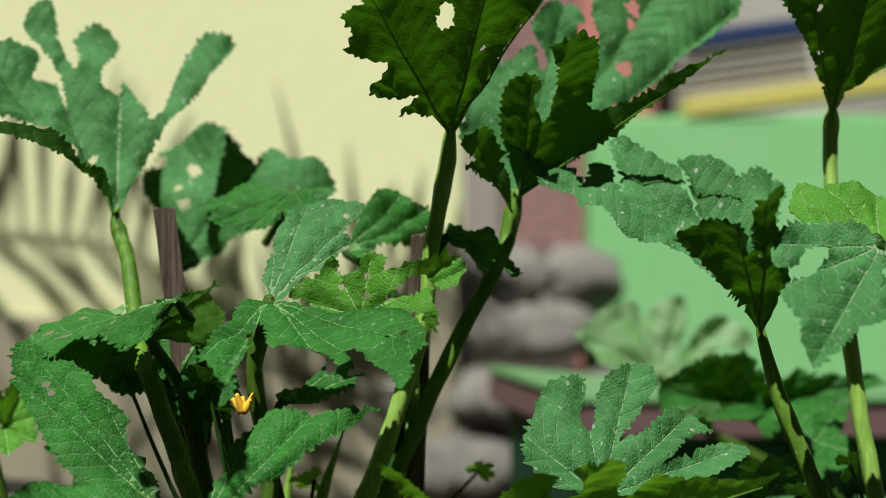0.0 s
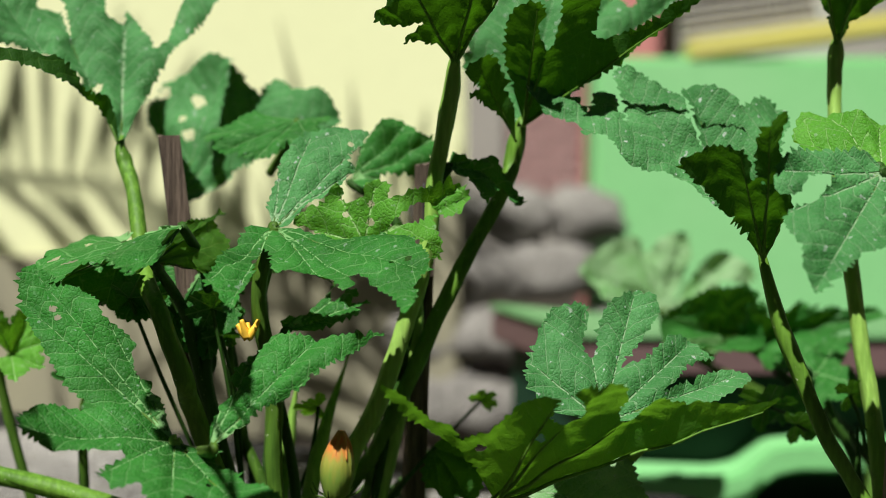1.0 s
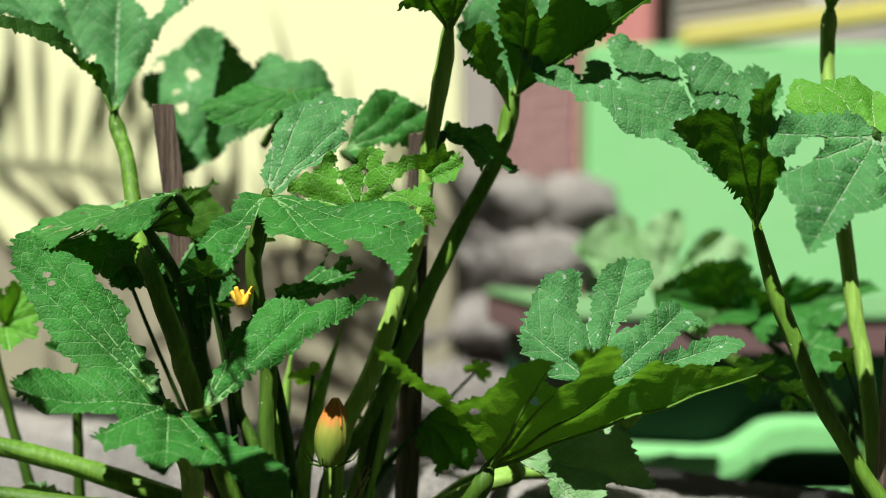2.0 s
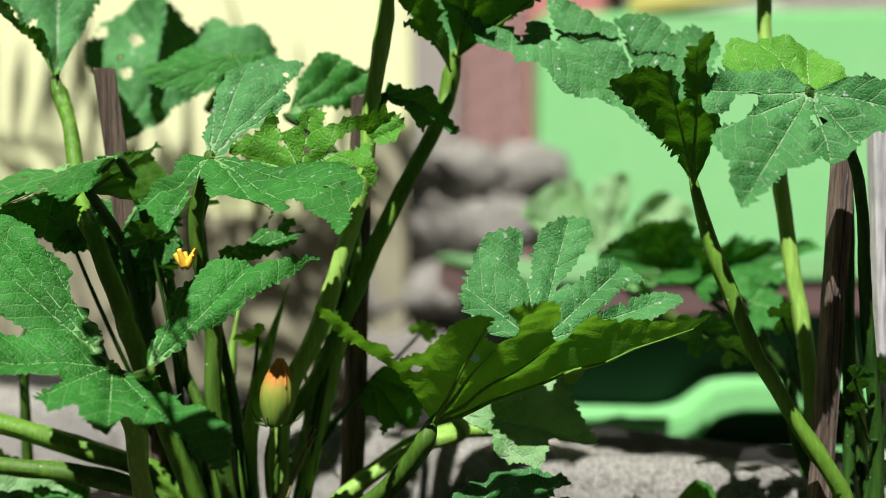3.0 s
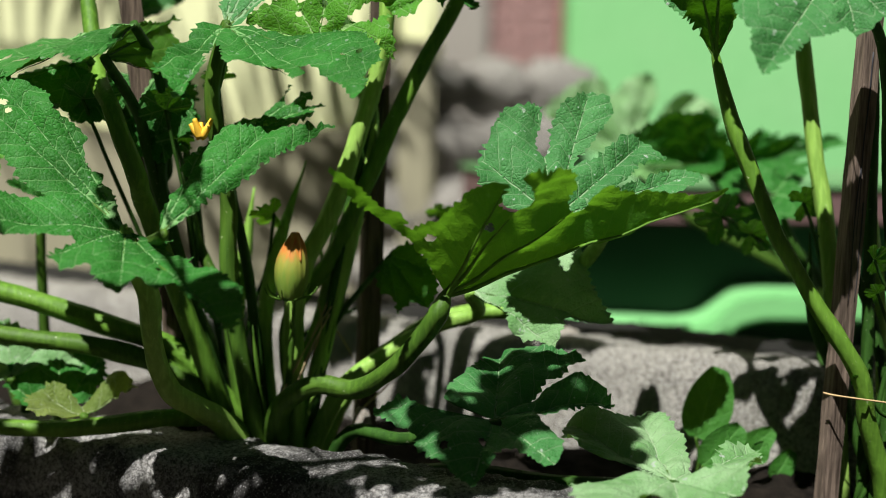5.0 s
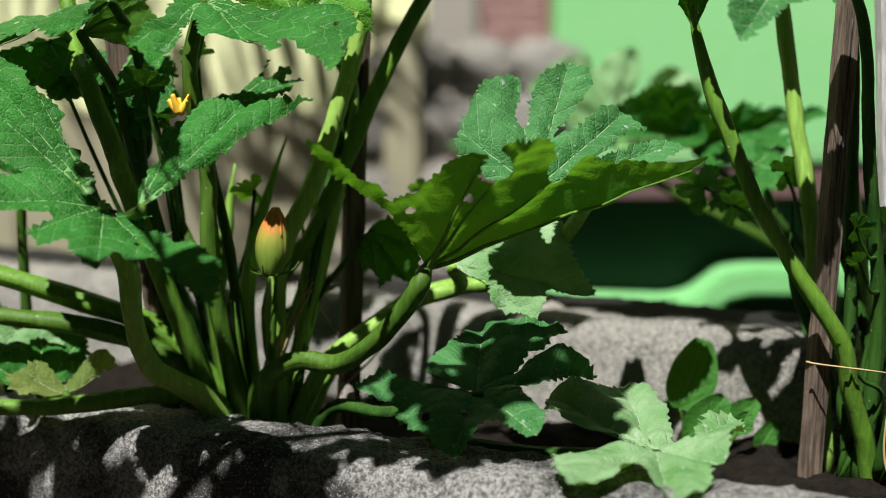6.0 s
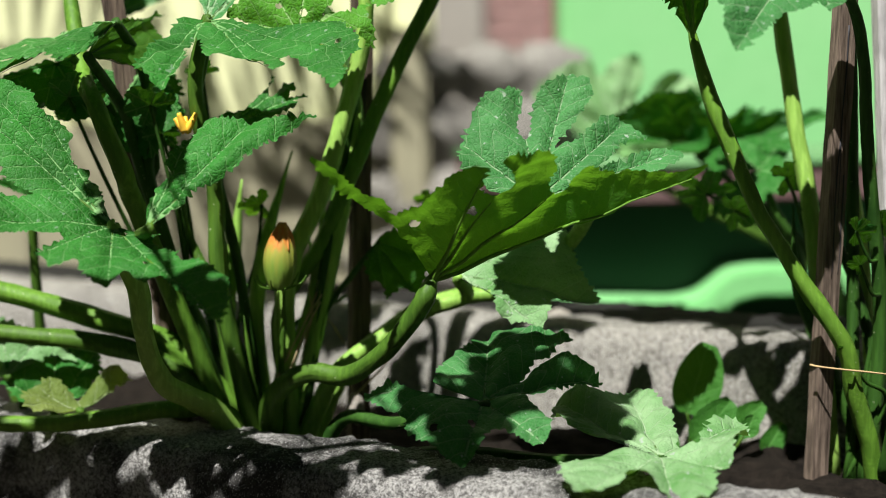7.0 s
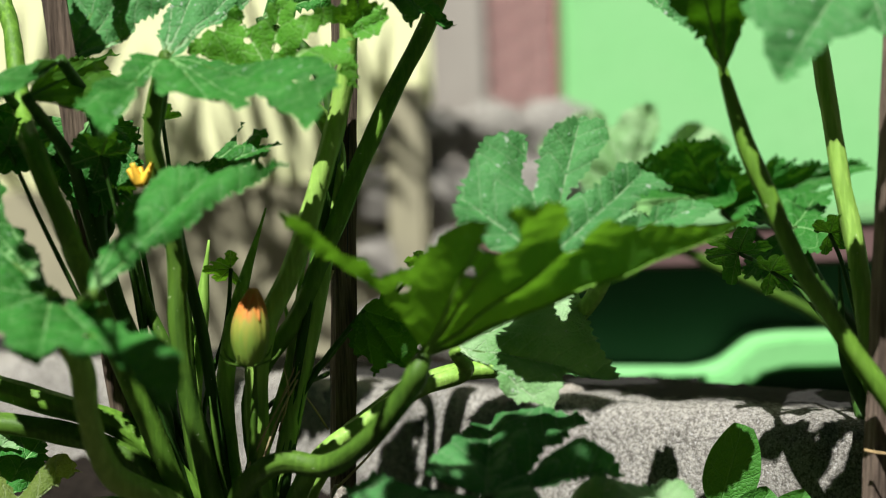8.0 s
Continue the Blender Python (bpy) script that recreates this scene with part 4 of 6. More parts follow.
broad_leaf(plant_right, [(0.51, 1.37, 0.17), (0.513, 1.4, 0.521), (0.505, 1.4, 0.677)], (0.449, 1.340, 0.759),
     [(0.409, 1.354, 0.771), (0.373, 1.360, 0.775), (0.367, 1.382, 0.793), (0.377, 1.406, 0.812), (0.405, 1.412, 0.817), (0.430, 1.400, 0.807), (0.458, 1.392, 0.800), (0.479, 1.378, 0.788), (0.491, 1.350, 0.766), (0.465, 1.338, 0.758)],
     (2, 4, 6, 8), 28, LEAF_YOUNG, STALK_DARK, 0.007, 0.004, holes=(), bulge=0.004, ruffle=0.010, teeth=0.0028)
broad_leaf(plant_mid, [(-0.15, 1.42, 0.17), (-0.187, 1.4, 0.401), (-0.188, 1.4, 0.513), (-0.201, 1.38, 0.62)], (-0.183, 1.370, 0.695),
     [(-0.204, 1.357, 0.692), (-0.222, 1.326, 0.681), (-0.230, 1.285, 0.664), (-0.237, 1.246, 0.648), (-0.222, 1.235, 0.641), (-0.211, 1.212, 0.629), (-0.202, 1.240, 0.639), (-0.193, 1.274, 0.652), (-0.194, 1.306, 0.666), (-0.190, 1.326, 0.675), (-0.181, 1.317, 0.668), (-0.175, 1.285, 0.653), (-0.166, 1.273, 0.647), (-0.151, 1.278, 0.651), (-0.137, 1.287, 0.656), (-0.121, 1.271, 0.650), (-0.104, 1.248, 0.641), (-0.093, 1.253, 0.644), (-0.092, 1.279, 0.656), (-0.062, 1.250, 0.644), (-0.049, 1.231, 0.637), (-0.039, 1.210, 0.629), (-0.029, 1.238, 0.642), (-0.028, 1.260, 0.652), (-0.017, 1.276, 0.660), (-0.025, 1.314, 0.678), (-0.059, 1.353, 0.695), (-0.097, 1.350, 0.691), (-0.145, 1.356, 0.690), (-0.167, 1.366, 0.694)],
     (3, 5, 16, 21, 24, 26), 29, LEAF, STALK, 0.01, 0.0065, holes=((-0.056, 1.290, 0.664, 0.0030), (-0.039, 1.297, 0.668, 0.0036),), bulge=0.003, ruffle=0.006, teeth=0.0028)
broad_leaf(plant_mid, [(-0.201, 1.385, 0.616), (-0.189, 1.38, 0.662)], (-0.184, 1.375, 0.694),
     [(-0.189, 1.387, 0.708), (-0.192, 1.397, 0.720), (-0.187, 1.411, 0.738), (-0.181, 1.429, 0.760), (-0.168, 1.444, 0.779), (-0.148, 1.456, 0.794), (-0.116, 1.459, 0.797), (-0.084, 1.456, 0.792), (-0.092, 1.450, 0.785), (-0.097, 1.444, 0.778), (-0.109, 1.431, 0.762), (-0.101, 1.427, 0.756), (-0.120, 1.411, 0.737), (-0.149, 1.391, 0.714), (-0.168, 1.377, 0.696)],
     (1, 3, 5, 7, 11), 30, LEAF_BLUE, STALK, 0.006, 0.005, holes=((-0.106, 1.445, 0.779, 0.0030),), bulge=0.003, ruffle=0.006, teeth=0.0028)
broad_leaf(plant_mid, [(-0.13, 1.44, 0.17), (-0.041, 1.47, 0.54), (-0.047, 1.48, 0.63)], (-0.088, 1.385, 0.678),
     [(-0.125, 1.385, 0.679), (-0.149, 1.388, 0.695), (-0.165, 1.388, 0.698), (-0.150, 1.391, 0.714), (-0.136, 1.392, 0.719), (-0.129, 1.393, 0.730), (-0.121, 1.395, 0.740), (-0.111, 1.394, 0.734), (-0.115, 1.393, 0.725), (-0.106, 1.392, 0.722), (-0.091, 1.393, 0.728), (-0.087, 1.395, 0.740), (-0.076, 1.396, 0.745), (-0.061, 1.395, 0.737), (-0.064, 1.393, 0.726), (-0.052, 1.394, 0.730), (-0.027, 1.395, 0.736), (-0.003, 1.396, 0.744), (0.017, 1.395, 0.740), (0.024, 1.393, 0.728), (0.014, 1.391, 0.711), (-0.003, 1.390, 0.707), (-0.020, 1.392, 0.721), (-0.034, 1.392, 0.718), (-0.052, 1.390, 0.706), (-0.059, 1.388, 0.696), (-0.028, 1.389, 0.702), (-0.014, 1.391, 0.712), (-0.013, 1.388, 0.694), (-0.004, 1.385, 0.677), (-0.011, 1.382, 0.661), (-0.025, 1.385, 0.678), (-0.058, 1.386, 0.684)],
     (2, 6, 12, 18, 27), 31, LEAF_YOUNG, STALK_PALE, 0.009, 0.005, holes=((-0.081, 1.392, 0.720, 0.0036), (-0.108, 1.390, 0.709, 0.0030), (-0.081, 1.389, 0.701, 0.0036),), bulge=0.005, ruffle=0.009, teeth=0.0028)
broad_leaf(plant_mid, [(-0.13, 1.46, 0.17), (-0.048, 1.52, 0.574), (-0.061, 1.54, 0.692)], (-0.113, 1.550, 0.739),
     [(-0.107, 1.560, 0.755), (-0.097, 1.577, 0.784), (-0.074, 1.586, 0.799), (-0.047, 1.585, 0.797), (-0.033, 1.576, 0.782), (-0.014, 1.576, 0.781), (-0.020, 1.557, 0.749), (-0.040, 1.556, 0.748), (-0.073, 1.556, 0.748), (-0.099, 1.543, 0.727)],
     (1, 3, 5, 7), 32, LEAF, STALK_DARK, 0.007, 0.004, holes=(), bulge=0.005, ruffle=0.014)
broad_leaf(plant_mid, [(-0.12, 1.44, 0.17), (-0.04, 1.47, 0.592), (-0.017, 1.46, 0.707)], (0.001, 1.460, 0.760),
     [(0.006, 1.468, 0.772), (0.021, 1.464, 0.766), (0.034, 1.459, 0.758), (0.050, 1.464, 0.765), (0.071, 1.451, 0.745), (0.087, 1.441, 0.729), (0.077, 1.434, 0.718), (0.062, 1.446, 0.737), (0.043, 1.435, 0.720), (0.027, 1.444, 0.735), (0.009, 1.451, 0.746)],
     (3, 5, 8), 33, LEAF, STALK_DARK, 0.008, 0.004, holes=(), bulge=0.005, ruffle=0.012)
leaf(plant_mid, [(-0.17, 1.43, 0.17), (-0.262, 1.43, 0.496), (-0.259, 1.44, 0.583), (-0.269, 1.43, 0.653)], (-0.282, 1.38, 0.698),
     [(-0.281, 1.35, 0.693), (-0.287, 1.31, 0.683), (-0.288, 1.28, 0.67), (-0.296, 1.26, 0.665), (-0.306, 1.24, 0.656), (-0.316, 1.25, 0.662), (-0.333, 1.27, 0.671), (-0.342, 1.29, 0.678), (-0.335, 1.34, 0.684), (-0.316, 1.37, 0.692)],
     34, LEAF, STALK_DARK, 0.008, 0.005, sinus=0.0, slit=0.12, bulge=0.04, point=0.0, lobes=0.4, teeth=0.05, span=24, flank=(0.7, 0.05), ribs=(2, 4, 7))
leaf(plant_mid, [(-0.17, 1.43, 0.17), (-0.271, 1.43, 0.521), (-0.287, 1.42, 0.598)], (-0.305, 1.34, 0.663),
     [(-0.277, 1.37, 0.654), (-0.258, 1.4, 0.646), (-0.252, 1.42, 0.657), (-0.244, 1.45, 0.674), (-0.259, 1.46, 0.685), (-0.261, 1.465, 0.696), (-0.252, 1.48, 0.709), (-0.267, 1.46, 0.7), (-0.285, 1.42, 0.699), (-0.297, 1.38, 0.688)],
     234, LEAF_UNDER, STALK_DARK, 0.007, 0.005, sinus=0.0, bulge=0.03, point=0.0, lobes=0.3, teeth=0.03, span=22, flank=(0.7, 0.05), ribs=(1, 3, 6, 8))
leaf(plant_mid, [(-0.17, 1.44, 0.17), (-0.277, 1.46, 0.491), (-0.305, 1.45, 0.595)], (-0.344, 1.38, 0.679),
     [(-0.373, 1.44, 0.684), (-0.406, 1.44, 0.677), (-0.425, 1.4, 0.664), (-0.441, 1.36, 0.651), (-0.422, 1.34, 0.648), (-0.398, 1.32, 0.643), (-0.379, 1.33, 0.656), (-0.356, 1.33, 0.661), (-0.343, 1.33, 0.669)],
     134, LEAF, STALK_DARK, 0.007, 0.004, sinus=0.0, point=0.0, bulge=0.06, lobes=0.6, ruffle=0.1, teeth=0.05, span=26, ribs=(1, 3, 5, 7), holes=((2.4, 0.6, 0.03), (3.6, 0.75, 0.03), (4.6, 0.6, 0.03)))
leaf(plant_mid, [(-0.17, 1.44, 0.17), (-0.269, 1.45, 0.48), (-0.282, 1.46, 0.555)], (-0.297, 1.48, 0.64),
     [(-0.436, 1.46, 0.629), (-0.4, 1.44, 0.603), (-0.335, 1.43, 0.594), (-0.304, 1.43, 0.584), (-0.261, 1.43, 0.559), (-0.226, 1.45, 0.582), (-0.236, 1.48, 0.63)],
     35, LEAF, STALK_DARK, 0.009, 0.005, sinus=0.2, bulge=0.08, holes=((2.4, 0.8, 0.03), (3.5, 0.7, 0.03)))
owner = broad_leaf(plant_mid, [(-0.165, 1.395, 0.20), (-0.192, 1.370, 0.264), (-0.217, 1.345, 0.291), (-0.238, 1.320, 0.313), (-0.248, 1.300, 0.345), (-0.251, 1.280, 0.384), (-0.250, 1.262, 0.428), (-0.262, 1.255, 0.463)], (-0.268, 1.250, 0.494),
     [(-0.246, 1.244, 0.493), (-0.219, 1.242, 0.495), (-0.224, 1.229, 0.486), (-0.218, 1.218, 0.479), (-0.197, 1.204, 0.473), (-0.189, 1.192, 0.466), (-0.164, 1.177, 0.460), (-0.140, 1.149, 0.446), (-0.142, 1.109, 0.423), (-0.165, 1.129, 0.431), (-0.189, 1.154, 0.442), (-0.208, 1.175, 0.452), (-0.222, 1.165, 0.444), (-0.240, 1.175, 0.448), (-0.256, 1.160, 0.438), (-0.276, 1.159, 0.446), (-0.289, 1.171, 0.458), (-0.307, 1.168, 0.463), (-0.328, 1.179, 0.478), (-0.309, 1.211, 0.487), (-0.345, 1.197, 0.494), (-0.384, 1.183, 0.502), (-0.407, 1.191, 0.516), (-0.386, 1.231, 0.530), (-0.352, 1.246, 0.526), (-0.311, 1.257, 0.515), (-0.285, 1.254, 0.504)],
     (1, 8, 14, 18, 22), 36, LEAF, STALK_PALE, 0.013, 0.0075, holes=((-0.226, 1.192, 0.461, 0.0028), (-0.255, 1.238, 0.487, 0.0028),), bulge=0.003, ruffle=0.006, teeth=0.0028)
fold(owner, (-0.270, 1.250, 0.496),
     [(-0.288, 1.252, 0.504), (-0.361, 1.258, 0.533), (-0.399, 1.278, 0.573), (-0.437, 1.309, 0.630), (-0.428, 1.329, 0.658), (-0.387, 1.323, 0.638), (-0.360, 1.320, 0.626), (-0.350, 1.310, 0.608), (-0.318, 1.301, 0.586), (-0.314, 1.286, 0.561), (-0.286, 1.273, 0.534), (-0.276, 1.259, 0.510)],
     (3, 4, 6, 8, 10), 536, LEAF, holes=((-0.400, 1.306, 0.616, 0.0039), (-0.394, 1.302, 0.608, 0.0033),), bulge=0.003, ruffle=0.006, teeth=0.0028)
broad_leaf(plant_mid, [(-0.267, 1.3, 0.471)], (-0.228, 1.215, 0.496),
     [(-0.215, 1.220, 0.502), (-0.185, 1.234, 0.523), (-0.148, 1.247, 0.543), (-0.110, 1.262, 0.566), (-0.083, 1.274, 0.585), (-0.064, 1.280, 0.595), (-0.095, 1.280, 0.594), (-0.129, 1.277, 0.590), (-0.151, 1.280, 0.594), (-0.174, 1.278, 0.591), (-0.192, 1.268, 0.575), (-0.213, 1.256, 0.557), (-0.205, 1.248, 0.545), (-0.220, 1.242, 0.536), (-0.229, 1.227, 0.513)],
     (5, 7, 10, 13), 37, LEAF, STALK, 0.006, 0.005, holes=((-0.132, 1.254, 0.554, 0.0027),), bulge=0.004, ruffle=0.008, teeth=0.0028)
broad_leaf(plant_mid, [(-0.14, 1.42, 0.20), (-0.139, 1.400, 0.254), (-0.132, 1.390, 0.279), (-0.115, 1.380, 0.298), (-0.086, 1.365, 0.312), (-0.048, 1.345, 0.312), (-0.011, 1.315, 0.338), (0.018, 1.295, 0.371), (0.041, 1.280, 0.406)], (0.049, 1.285, 0.425),
     [(0.033, 1.264, 0.453), (0.015, 1.242, 0.480), (-0.004, 1.231, 0.495), (-0.023, 1.220, 0.510), (-0.043, 1.202, 0.531), (-0.062, 1.177, 0.559), (-0.051, 1.179, 0.557), (-0.032, 1.194, 0.539), (-0.015, 1.212, 0.518), (0.007, 1.217, 0.511), (0.013, 1.231, 0.495), (0.044, 1.217, 0.510), (0.080, 1.200, 0.536), (0.107, 1.194, 0.548), (0.105, 1.208, 0.531), (0.101, 1.217, 0.520), (0.124, 1.222, 0.517), (0.134, 1.213, 0.530), (0.123, 1.190, 0.555), (0.145, 1.187, 0.562), (0.170, 1.197, 0.555), (0.175, 1.215, 0.535), (0.167, 1.229, 0.517), (0.185, 1.238, 0.509), (0.192, 1.224, 0.528), (0.207, 1.214, 0.542), (0.223, 1.225, 0.531), (0.292, 1.234, 0.533), (0.325, 1.237, 0.535), (0.270, 1.251, 0.508), (0.205, 1.263, 0.481), (0.142, 1.273, 0.458), (0.080, 1.284, 0.432)],
     (13, 19, 25, 28), 38, LEAF_UNDER, STALK, 0.0125, 0.0075, holes=((0.034, 1.240, 0.483, 0.0051), (0.091, 1.234, 0.497, 0.0051),), bulge=0.003, ruffle=0.005, teeth=0.0028, rib=0.0026, bare=5)
broad_leaf(plant_mid, [(-0.11, 1.45, 0.18), (-0.06, 1.46, 0.286), (0.02, 1.48, 0.35), (0.072, 1.48, 0.369), (0.156, 1.46, 0.386), (0.222, 1.4, 0.474)], (0.159, 1.300, 0.503),
     [(0.110, 1.304, 0.508), (0.080, 1.322, 0.532), (0.082, 1.340, 0.557), (0.094, 1.356, 0.580), (0.106, 1.370, 0.600), (0.121, 1.376, 0.609), (0.146, 1.380, 0.615), (0.150, 1.370, 0.601), (0.144, 1.356, 0.580), (0.147, 1.346, 0.566), (0.156, 1.346, 0.566), (0.161, 1.366, 0.595), (0.173, 1.380, 0.612), (0.201, 1.392, 0.624), (0.222, 1.392, 0.618), (0.224, 1.380, 0.601), (0.208, 1.364, 0.580), (0.188, 1.347, 0.560), (0.182, 1.340, 0.553), (0.207, 1.350, 0.561), (0.238, 1.367, 0.577), (0.259, 1.368, 0.574), (0.271, 1.362, 0.563), (0.281, 1.359, 0.557), (0.254, 1.351, 0.551), (0.235, 1.336, 0.534), (0.224, 1.329, 0.527), (0.247, 1.339, 0.535), (0.278, 1.352, 0.546), (0.312, 1.356, 0.544), (0.314, 1.348, 0.532), (0.276, 1.330, 0.515), (0.203, 1.308, 0.502)],
     (2, 6, 13, 21, 29), 39, LEAF_BLUE, STALK_PALE, 0.011, 0.006, holes=(), bulge=0.004, ruffle=0.006, teeth=0.0028)
broad_leaf(plant_mid, [(-0.12, 1.44, 0.18), (-0.07, 1.42, 0.289), (-0.019, 1.44, 0.329), (0.04, 1.45, 0.361), (0.085, 1.44, 0.378)], (0.076, 1.410, 0.408),
     [(0.086, 1.426, 0.423), (0.118, 1.447, 0.442), (0.150, 1.456, 0.451), (0.182, 1.453, 0.448), (0.204, 1.444, 0.440), (0.211, 1.414, 0.413), (0.231, 1.375, 0.378), (0.201, 1.378, 0.381), (0.180, 1.378, 0.381), (0.176, 1.366, 0.370), (0.166, 1.350, 0.357), (0.151, 1.354, 0.360), (0.133, 1.357, 0.363), (0.118, 1.369, 0.373), (0.113, 1.384, 0.385), (0.094, 1.395, 0.395)],
     (3, 6, 10, 13), 40, LEAF_PALE, STALK_PALE, 0.01, 0.006, holes=(), bulge=0.004, ruffle=0.008)
broad_leaf(plant_mid, [(-0.09, 1.42, 0.18), (-0.056, 1.38, 0.254), (0.008, 1.32, 0.264)], (0.098, 1.245, 0.304),
     [(0.031, 1.252, 0.306), (-0.004, 1.267, 0.313), (-0.026, 1.264, 0.312), (-0.003, 1.239, 0.300), (0.017, 1.220, 0.292), (0.021, 1.199, 0.284), (0.047, 1.179, 0.275), (0.073, 1.164, 0.270), (0.089, 1.179, 0.276), (0.108, 1.195, 0.282), (0.131, 1.174, 0.274), (0.153, 1.174, 0.274), (0.163, 1.199, 0.284), (0.143, 1.228, 0.296), (0.141, 1.244, 0.303), (0.190, 1.259, 0.310), (0.221, 1.274, 0.318), (0.193, 1.287, 0.324), (0.161, 1.287, 0.323), (0.137, 1.278, 0.319), (0.171, 1.307, 0.334), (0.198, 1.326, 0.343), (0.150, 1.342, 0.352), (0.107, 1.340, 0.350), (0.078, 1.320, 0.339), (0.054, 1.295, 0.327), (0.047, 1.262, 0.311)],
     (2, 7, 11, 16, 21, 23), 42, LEAF_BLUE, STALK_DARK, 0.008, 0.005, holes=((0.047, 1.199, 0.284, 0.0044), (0.085, 1.214, 0.290, 0.0044),), bulge=0.004, ruffle=0.010)
broad_leaf(plant_mid, [(-0.08, 1.41, 0.18), (0.043, 1.32, 0.23), (0.158, 1.25, 0.24)], (0.267, 1.180, 0.261),
     [(0.196, 1.180, 0.263), (0.168, 1.156, 0.261), (0.164, 1.103, 0.256), (0.173, 1.072, 0.254), (0.203, 1.081, 0.254), (0.231, 1.109, 0.255), (0.248, 1.109, 0.254), (0.258, 1.089, 0.253), (0.266, 1.061, 0.251), (0.287, 1.064, 0.251), (0.309, 1.106, 0.252), (0.309, 1.134, 0.255), (0.327, 1.134, 0.254), (0.339, 1.173, 0.258), (0.355, 1.194, 0.260), (0.364, 1.260, 0.269), (0.338, 1.264, 0.270), (0.317, 1.232, 0.266), (0.304, 1.180, 0.260), (0.290, 1.201, 0.262), (0.292, 1.257, 0.270), (0.279, 1.296, 0.277), (0.255, 1.317, 0.282), (0.218, 1.306, 0.281), (0.176, 1.306, 0.282), (0.170, 1.264, 0.275), (0.181, 1.229, 0.269)],
     (3, 8, 12, 15, 22, 24), 43, LEAF_PALE, STALK_DARK, 0.008, 0.005, holes=(), bulge=0.005, ruffle=0.010, teeth=0.0028)
broad_leaf(plant_back, [(0.52, 1.9, 0.1), (0.689, 2.15, 0.222), (0.623, 2.15, 0.308), (0.404, 2.15, 0.428)], (0.339, 2.100, 0.513),
     [(0.286, 2.098, 0.509), (0.243, 2.106, 0.526), (0.235, 2.118, 0.551), (0.210, 2.130, 0.576), (0.242, 2.142, 0.602), (0.274, 2.148, 0.615), (0.306, 2.152, 0.623), (0.318, 2.142, 0.602), (0.342, 2.150, 0.619), (0.378, 2.152, 0.623), (0.385, 2.138, 0.593), (0.368, 2.118, 0.551), (0.353, 2.104, 0.521), (0.382, 2.122, 0.559), (0.416, 2.136, 0.589), (0.452, 2.138, 0.593), (0.485, 2.126, 0.567), (0.475, 2.118, 0.550), (0.430, 2.118, 0.550), (0.419, 2.104, 0.521), (0.378, 2.092, 0.496)],
     (3, 6, 9, 15, 17), 44, LEAF_PALE, STALK, 0.009, 0.005, holes=(), bulge=0.006, ruffle=0.012)
leaf(plant_back, [(0.53, 2.02, 0.0), (0.67, 2.007, 0.238), (0.569, 1.916, 0.359)], (0.401, 1.802, 0.52),
     [(0.279, 1.711, 0.524), (0.292, 1.722, 0.553), (0.331, 1.734, 0.578), (0.351, 1.745, 0.595), (0.406, 1.757, 0.585), (0.393, 1.734, 0.563), (0.4, 1.7, 0.522), (0.325, 1.677, 0.504)],
     45, LEAF, STALK_DARK, 0.008, 0.005, sinus=0.05, span=30, ribs=(1, 3, 5, 7))
leaf(plant_back, [(0.54, 2.02, 0.0), (0.635, 1.914, 0.24), (0.576, 1.882, 0.364)], (0.417, 1.828, 0.499),
     [(0.41, 1.763, 0.553), (0.481, 1.806, 0.571), (0.543, 1.806, 0.556), (0.591, 1.785, 0.551), (0.499, 1.698, 0.516)],
     46, LEAF, STALK_DARK, 0.008, 0.005, sinus=0.3)
leaf(plant_right, [(0.49, 1.38, 0.17), (0.51, 1.604, 0.364), (0.48, 1.627, 0.445)], (0.464, 1.649, 0.492),
     [(0.402, 1.627, 0.502), (0.438, 1.694, 0.522), (0.497, 1.694, 0.514), (0.508, 1.627, 0.488), (0.433, 1.581, 0.44), (0.395, 1.581, 0.446)],
     47, LEAF, STALK_DARK, 0.007, 0.004, sinus=0.34, slit=0.12, bulge=0.14, ruffle=0.1, teeth=0.05)
leaf(plant_right, [(0.5, 1.37, 0.17), (0.536, 1.36, 0.396), (0.515, 1.34, 0.424)], (0.498, 1.33, 0.456),
     [(0.502, 1.35, 0.437), (0.515, 1.344, 0.442), (0.521, 1.33, 0.456), (0.506, 1.316, 0.469), (0.49, 1.31, 0.475)],
     300, LEAF, STALK_DARK, 0.003, 0.0015, sinus=0.35, slit=0.13, bulge=0.12, ruffle=0.1, span=26, rings=10, rib=0.0012)
leaf(plant_right, [(0.5, 1.37, 0.17), (0.547, 1.39, 0.397), (0.538, 1.37, 0.425)], (0.534, 1.36, 0.458),
     [(0.548, 1.377, 0.443), (0.551, 1.362, 0.456), (0.546, 1.347, 0.468), (0.529, 1.34, 0.475), (0.519, 1.346, 0.47)],
     301, LEAF, STALK_DARK, 0.003, 0.0015, sinus=0.35, slit=0.13, bulge=0.12, ruffle=0.1, span=26, rings=10, rib=0.0012)
leaf(plant_right, [(0.5, 1.37, 0.17), (0.543, 1.37, 0.379), (0.546, 1.35, 0.407)], (0.556, 1.34, 0.438),
     [(0.576, 1.346, 0.432), (0.567, 1.329, 0.449), (0.553, 1.32, 0.458), (0.539, 1.324, 0.455), (0.537, 1.339, 0.44)],
     302, LEAF, STALK_DARK, 0.003, 0.0015, sinus=0.35, slit=0.13, bulge=0.12, ruffle=0.1, span=26, rings=10, rib=0.0012)
